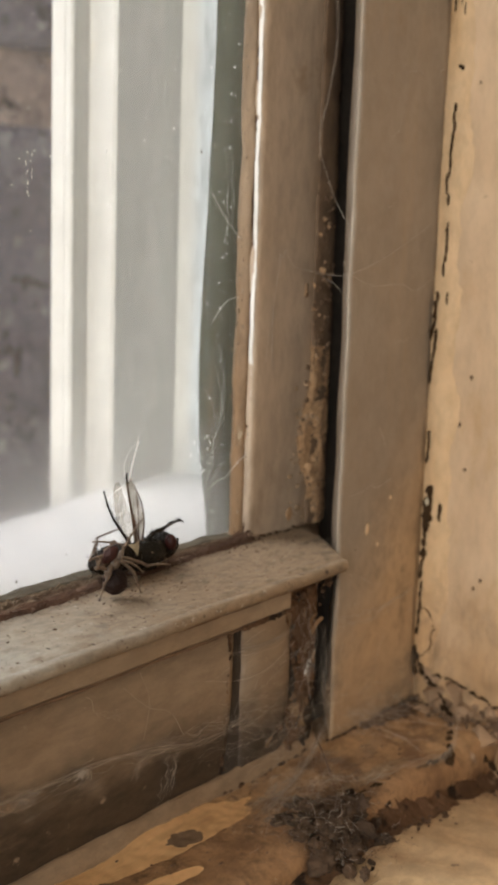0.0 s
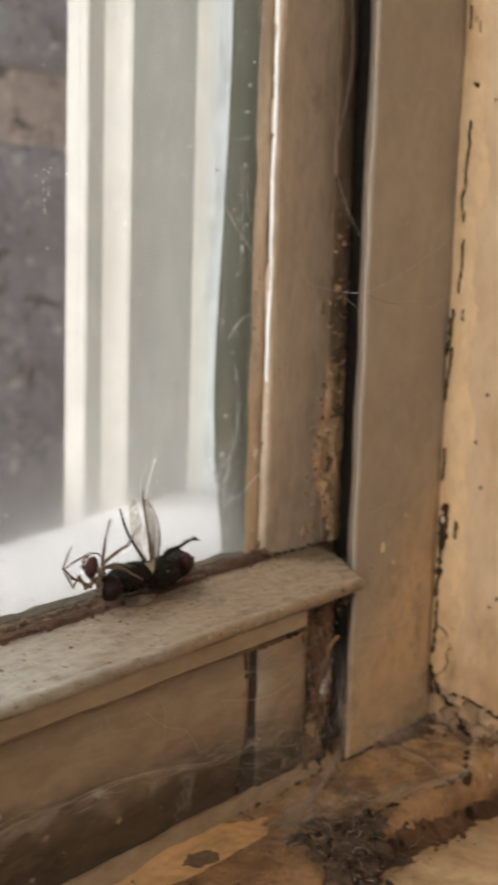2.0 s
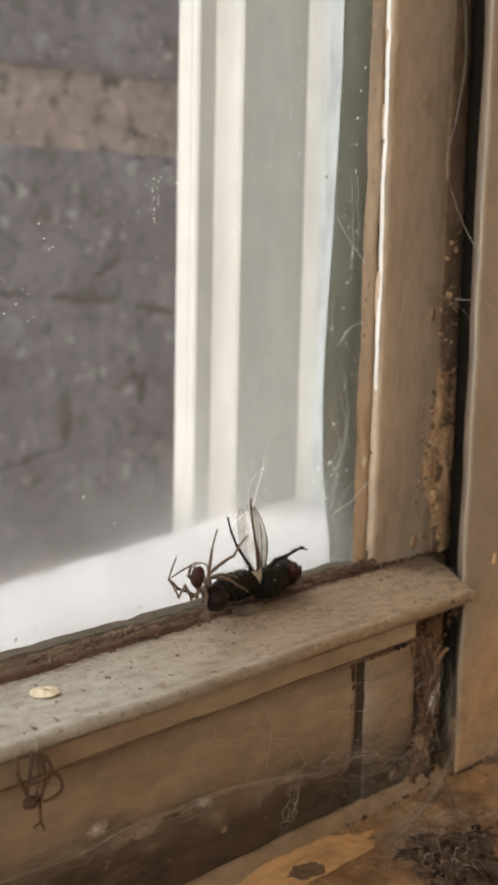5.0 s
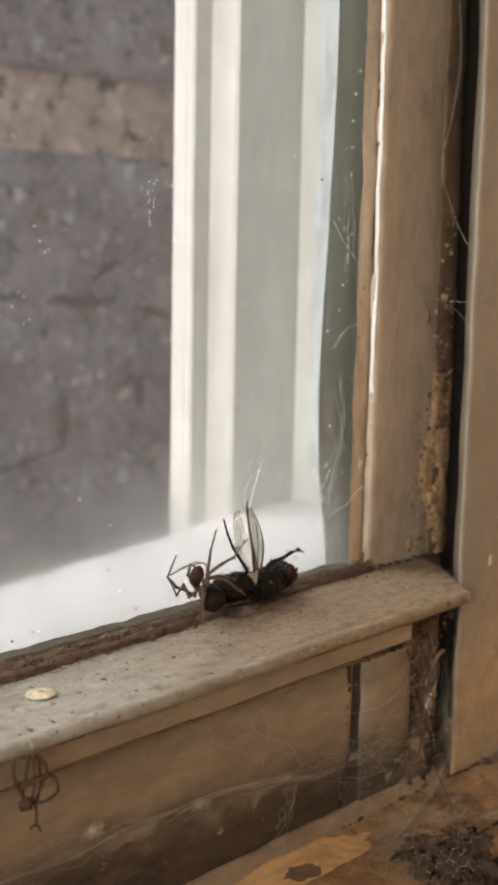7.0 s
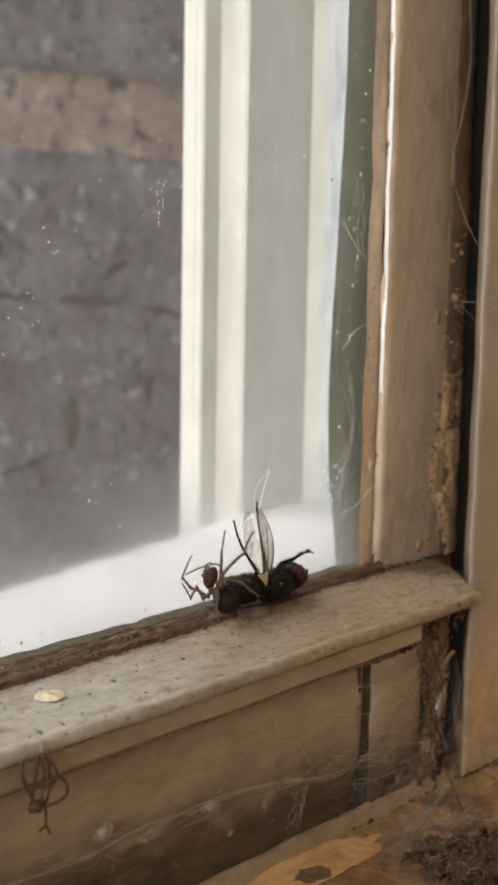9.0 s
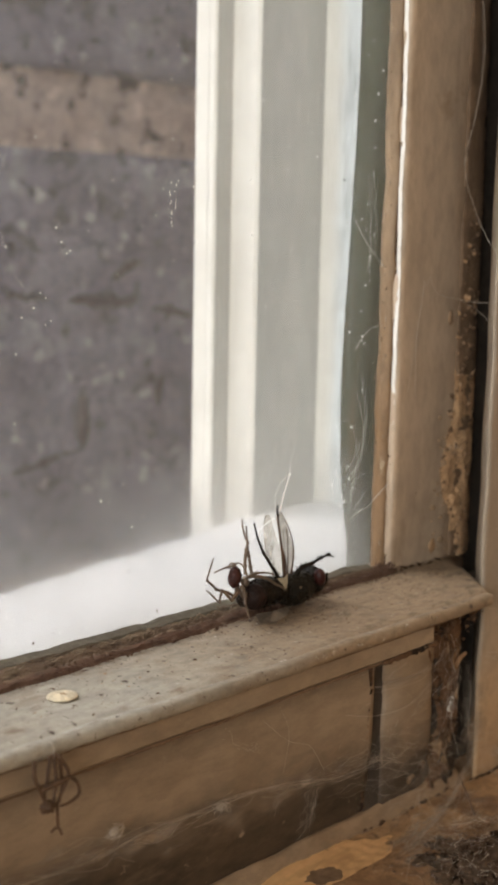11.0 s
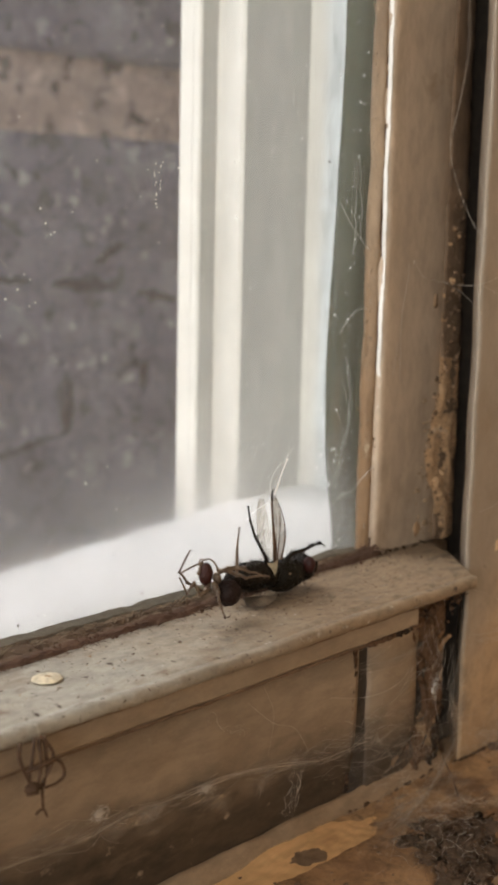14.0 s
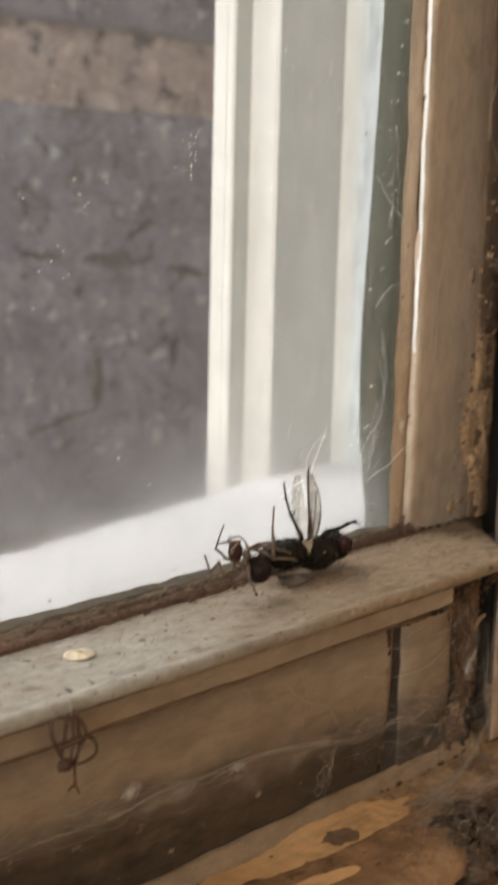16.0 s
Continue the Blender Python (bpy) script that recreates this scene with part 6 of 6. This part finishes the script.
wisp("corner_wisps", "wispy grey web strands in the window's lower corner", [
    ([(2.2, -9.4, -6), (2.0, -9.5, -10), (2.4, -9.7, -13), (2.0, -10.2, -15.2)], 0.4, 18), ([(2.2, -9.8, -13.6), (-2.0, -11, -15.2), (-6, -12.0, -15.6), (-11, -13.0, -15.8)], 0.25, 70),
    ([(-9.5, -13.2, -15.7), (-7.0, -14.4, -15.4), (-3.5, -15.0, -15.4), (-1.0, -17.0, -15.8)], 0.7, 34), ([(-1.5, -15.8, -15.6), (3, -16.2, -15.8), (8, -17.4, -15.9), (14, -15, -15.4)], 0.25, 40),
    ([(3.5, -9.7, -5.8), (8, -9.8, -6.4), (13, -9.8, -5.4)], 0.3, 16), ([(4, -9.9, -13.6), (8, -10.6, -14.6), (12, -11.4, -15.2)], 0.5, 40), ([(-1.0, -8.9, -3), (0.0, -9.3, -7), (-0.6, -9.3, -11)], 0.5, 18)])
web("stop_cobweb", "fine dusty threads across the stop board", [((rnd.uniform(2.7, 9), -9.6, z), (rnd.uniform(8, 16), -9.65, z + rnd.gauss(0, 1.5)), rnd.uniform(-0.1, 0.3), rnd.choice((0.006, 0.010, 0.014))) for z in (-12, -10.5, -5.8, -2, 4, 9, 15, 21, 26, 31, 36)])


def film_material():
    m = bpy.data.materials.new("dusty_web_film")
    m.use_nodes = True
    nt = m.node_tree
    b = nt.nodes["Principled BSDF"]
    b.inputs["Base Color"].default_value, b.inputs["Roughness"].default_value = (0.40, 0.315, 0.235, 1), 0.9
    co = nt.nodes.new("ShaderNodeTexCoord").outputs["Object"]
    mp = nt.nodes.new("ShaderNodeMapRange")
    for k, v in (("From Min", 0.46), ("From Max", 0.70), ("To Min", 0.03), ("To Max", 0.9)):
        mp.inputs[k].default_value = v
    nt.links.new(noise_tex(nt, co, 900, 10, 0.8, (0.22, 1, 1)), mp.inputs["Value"])
    fade = nt.nodes.new("ShaderNodeAttribute")
    fade.attribute_name = "thin"
    ml = nt.nodes.new("ShaderNodeMath")
    ml.operation = "MULTIPLY"
    nt.links.new(mp.outputs[0], ml.inputs[0])
    nt.links.new(fade.outputs["Fac"], ml.inputs[1])
    nt.links.new(ml.outputs[0], b.inputs["Alpha"])
    return m


M_FILM = film_material()


def web_film(name, label, corners, sag, holes):
    """A torn, sagging sheet of old web between four corners."""
    a, b, c, d = (Vector(p) for p in corners)
    bm = bmesh.new()
    thin = bm.verts.layers.float.new("thin")
    nx, ny = 70, 20
    g = {}
    for i in range(nx + 1):
        for j in range(ny + 1):
            u, v = i / nx, j / ny
            p = a.lerp(b, u).lerp(d.lerp(c, u), v)
            p += Vector((0, 0, -sag * math.sin(math.pi * u) * v)) + wob(p.x, p.y, p.z, 0.5, 0.5)
            vert = bm.verts.new(p * MM)
            edge = min(1.0, 6 * u, 6 * (1 - u), 4 * v, 4 * (1 - v))
            vert[thin] = edge * min(1.0, max(0.0, 0.55 + 1.2 * noise.noise(p * 0.35 + Vector((holes, 0, 0)))))
            g[i, j] = vert
    for i in range(nx):
        for j in range(ny):
            bm.faces.new([g[q] for q in ((i, j), (i + 1, j), (i + 1, j + 1), (i, j + 1))])
    return tagged(part(name, bm, M_FILM, smooth=True), label, "cobweb", kind="stuff")


web_film("strip_web_film", "dusty band of old web stretched over the strip", [(2.6, -9.7, -14.0), (-11.6, -12.5, -15.1), (-12.6, -13.5, -15.1), (1.4, -10.7, -14.4)], 0.2, 5.0)
web_film("rail_web_film", "torn dusty web sheet hanging along the rail", [(-44, -8.9, -7.2), (-8, -8.9, -9.6), (-8, -9.6, -11.4), (-44, -9.6, -8.8)], 0.6, 1.0)
web_film("rail_web_film", "torn dusty web sheet hanging along the rail", [(-46, -9.2, -8.3), (-20, -9.2, -8.7), (-20, -9.3, -9.7), (-46, -9.3, -9.4)], 0.2, 3.0)
web_film("rail_web_film", "torn dusty web sheet hanging along the rail", [(-23, -9.2, -8.7), (-6, -9.3, -10.3), (-6, -9.4, -11.8), (-23, -9.3, -9.7)], 0.2, 7.0)
web_film("corner_web_film", "torn dusty web sheet in the window's corner", [(-9, -9.2, -9.4), (4, -9.7, -9.8), (5, -10.2, -13.8), (-9, -9.6, -13.2)], 0.8, 5.0)
web_film("block_web_film", "torn dusty web sheet before the rail's end block", [(-14, -9.4, -11.6), (3, -9.6, -11.8), (4, -9.8, -15.2), (-14, -9.6, -13.6)], 0.3, 14.0)
web_film("stop_web_film", "thin dusty web before the stop board's foot", [(3.4, -9.75, -9.5), (16, -9.75, -10.5), (16, -11.5, -15.4), (3.4, -11.0, -15.3)], 0.2, 21.0)
web_film("clump_web_film", "thin dusty web over the dust clump", [(-14, -12.6, -15.2), (-1, -12.8, -15.0), (-3, -18.6, -16.0), (-15, -18.2, -16.2)], -0.6, 31.0)
web_film("sill_web_film", "torn dusty web sheet over the sill strip", [(-12, -10.0, -15.0), (8, -10.0, -14.6), (3, -16.0, -15.6), (-13, -15.0, -15.7)], 0.1, 9.0)
bm = bmesh.new()
for x, z, r in ((-0.5, -9.0, 0.16), (-0.25, -8.6, 0.11), (-0.1, -8.2, 0.07)):
    blob(bm, (x, -9.35, z), (r * 0.6, r * 0.5, r * 1.4), 2, 0.9, 1.6, Euler((0, 0.5, 0)).to_matrix())
for k in range(26):
    p = Vector((-0.35 + rnd.gauss(0, 0.16), -9.35, -8.7 + rnd.gauss(0, 0.35)))
    d = Vector((rnd.gauss(0.1, 0.25), rnd.gauss(0, 0.1), rnd.gauss(0.1, 0.3)))
    tube(bm, [p, p + d * 0.5 + Vector((rnd.gauss(0, 0.06), 0, 0)), p + d], (0.014, 0.005), 3, 2)
white = part("silk_tuft", bm, M_DUST)
tagged(white, "white tuft of silk on the rotten rail end", "silk tuft")
twig = thing("twig", 0.0, -10.5, -15.2, "thin dark twig leaning on the sill strip", "twig")
part("stick", tube(bmesh.new(), [(0.4, 0.6, 0.9), (-0.9, -1.2, 0.2), (-2.2, -2.7, -0.4)], (0.05, 0.10), 5), M_HUSK, twig)
stop = bpy.data.objects["stop_board"]
for x, z, r in ((6.9, 0.9, 0.30), (8.6, -0.6, 0.12), (10.2, 3.0, 0.10)):
    part("flake", blob(bmesh.new(), (x, -9.6, z), (r * 0.8, 0.08, r * 1.6), 2, 0.5, 2), M_YELLOW, stop, "pale flake of paint", smooth=True)
for x, y, z in ((-33.0, -9.4, -7.9), (-24.3, -9.2, -9.2)):
    bm = blob(blob(bmesh.new(), (x, y, z), (0.24, 0.12, 0.14), 2, 0.8, 2), (x + 0.25, y, z + 0.06), (0.15, 0.12, 0.1), 2, 0.6, 2)
    for k in range(70):
        p = Vector((x + 0.1 + rnd.gauss(0, 0.25), y + rnd.gauss(0, 0.1), z + rnd.gauss(0, 0.14)))
        d = Vector((rnd.gauss(0, 0.25), rnd.gauss(0, 0.1), rnd.gauss(0, 0.16)))
        tube(bm, [p - d, p + Vector((rnd.gauss(0, 0.1), 0, rnd.gauss(0, 0.1))), p + d], rnd.uniform(0.006, 0.014), 3, 2)
    f = part("fluff", bm, M_SILK)
    tagged(f, "pale tuft of fluff caught in the cobweb", "fluff", "fluff in the cobweb")


# ---- what moves: the spider tugs, and drags the fly along the ledge
def motions():
    def fly_pose(dx, dy, tip):
        return Matrix.Translation(Vector((-12.5 + dx, -3.5 + dy, 0.3)) * MM) @ Matrix.Rotation(radians(tip), 4, -VIEW)

    walk(fly, [(t, fly_pose(*r)) for t, *r in FLY_ROWS])
    walk(spider_thing, [(t, Matrix.Translation(Vector((-19.08 + dx, -4.2 + dy, 2.7 + sum(dz))) * MM) @ Matrix.Rotation(radians(a), 4, -VIEW)) for t, dx, dy, a, *dz in SPIDER_ROWS])
    for key, rows in LEG_ROWS.items():
        leg, o = spider_legs[key]
        walk(leg, [(r[0], Matrix.Translation((o + Vector((sum(r[2:3]), 0, sum(r[3:4])))) * MM) @ Matrix.Rotation(radians(r[1]), 4, -VIEW)) for r in rows])


FLY_ROWS = [(0, 0.1, 0.05, 0.5), (0.5, 0.05, 0.03, 0), (2.5, 0, 0, 0), (8.0, -0.05, -0.04, -0.5), (8.6, -0.05, -0.05, -0.5), (10.5, 0.03, -0.42, 0.9), (11.0, -0.2, -0.94, -0.7), (11.5, -0.5, -1.56, -3.2),
            (12.0, -0.7, -1.75, -3.4), (12.5, -0.64, -1.62, -3.5), (13.0, -0.6, -1.64, -3.4), (13.5, -0.64, -1.74, -4.0), (14.0, -0.68, -1.62, -4.8), (14.5, -0.64, -1.5, -5.4), (15.0, -0.67, -1.56, -5.0),
            (15.5, -0.64, -1.9, -4.6), (16.0, -0.8, -1.8, -5.5)]
SPIDER_ROWS = [(0, 0.6, -1.9, -23, -0.33), (0.2, 0.3, -1.4, -12, -0.15), (0.5, -0.1, -0.91, 3.6), (1.0, 0.3, -0.2, 5.0), (1.5, -0.3, -0.6, 9.0), (2.0, -0.1, 0.0, 5.5), (2.5, -0.26, -0.08, 6.5), (3.0, -0.4, -0.2, 6.0), (3.5, -0.34, -0.14, 4.6),
               (4.0, -0.45, -0.25, 5.2), (6.5, -0.17, -0.11, 1.3), (7.0, 0, 0, 0), (7.5, -0.07, -0.12, 0.4), (8.0, -0.05, -0.11, 0), (10.3, 1.2, -0.3, -1), (10.5, 1.35, -0.28, -1.7), (11.0, 1.3, -0.4, 10),
               (11.5, -0.34, -1.14, 11), (12.0, -0.58, -1.25, 10.2), (12.5, -0.73, -1.26, 9.3), (13.0, -0.79, -1.39, 9.3), (13.5, -1.05, -2.1, 10.1), (14.0, -1.6, -2.1, 14.5), (14.5, -1.67, -1.65, 17),
               (15.0, -1.6, -1.94, 19), (15.5, -2.0, -2.8, 14), (16.0, -1.8, -2.0, 17)]
LEG_ROWS = {
    "a": [(0, -28), (0.2, -12), (0.5, -10), (1.5, -6), (3.5, -4), (7.0, 0), (8.2, 0), (10.5, -6), (11.5, -4), (12.5, -10), (14.0, -20), (14.5, -16, 0.4), (15.0, -14, 0.8), (15.5, -14, 0.8), (16.0, -14, 0.8)],
    "b": [(0, -10), (0.5, -4), (3.5, 0), (7.0, 0), (8.2, 3), (10.5, -24), (11.5, -6), (12.5, 4), (14.0, -16, -0.2), (14.5, -34, -0.6), (15.0, -46, -0.6), (15.5, -40, -0.5), (16.0, -40, -0.5)],
    "c": [(0, -20), (0.5, 0), (3.5, -3), (7.0, 0), (8.2, 0), (10.5, 16), (11.5, 4), (12.5, 4), (14.0, -16, -0.2), (14.5, -24, -0.8), (15.0, -26, -0.9), (15.5, -22, -0.8), (16.0, -24, -0.8)],
    "d": [(0, 2), (0.5, 8), (1.5, -2), (3.5, -6), (7.0, 0), (8.2, 2), (10.5, 14, 0.3), (11.0, 8, 0.7), (11.5, 2, 1.1), (12.5, -6, 1.1, -0.2), (13.5, -5, 1.5, -0.6), (14.0, -6, 1.7, -0.9), (14.5, -6, 2.1, -0.9), (15.0, -8, 2.1, -1.2), (15.5, -6, 2.2, -1.3), (16.0, -6, 2.2, -1.3)],
    "e": [(0, -30), (0.5, -34), (1.0, -12), (1.5, -2), (3.5, -2), (7.0, 0), (8.2, 0), (10.5, 48), (11.5, 34), (12.5, -40), (14.0, -66), (15.0, -76), (16.0, -76)],
    "f": [(0, -8), (0.5, 4), (3.5, 0), (7.0, 0), (8.2, 2), (10.5, -6), (11.5, 3), (12.5, 6), (14.0, 8), (15.0, 4), (16.0, 4)],
}
motions()
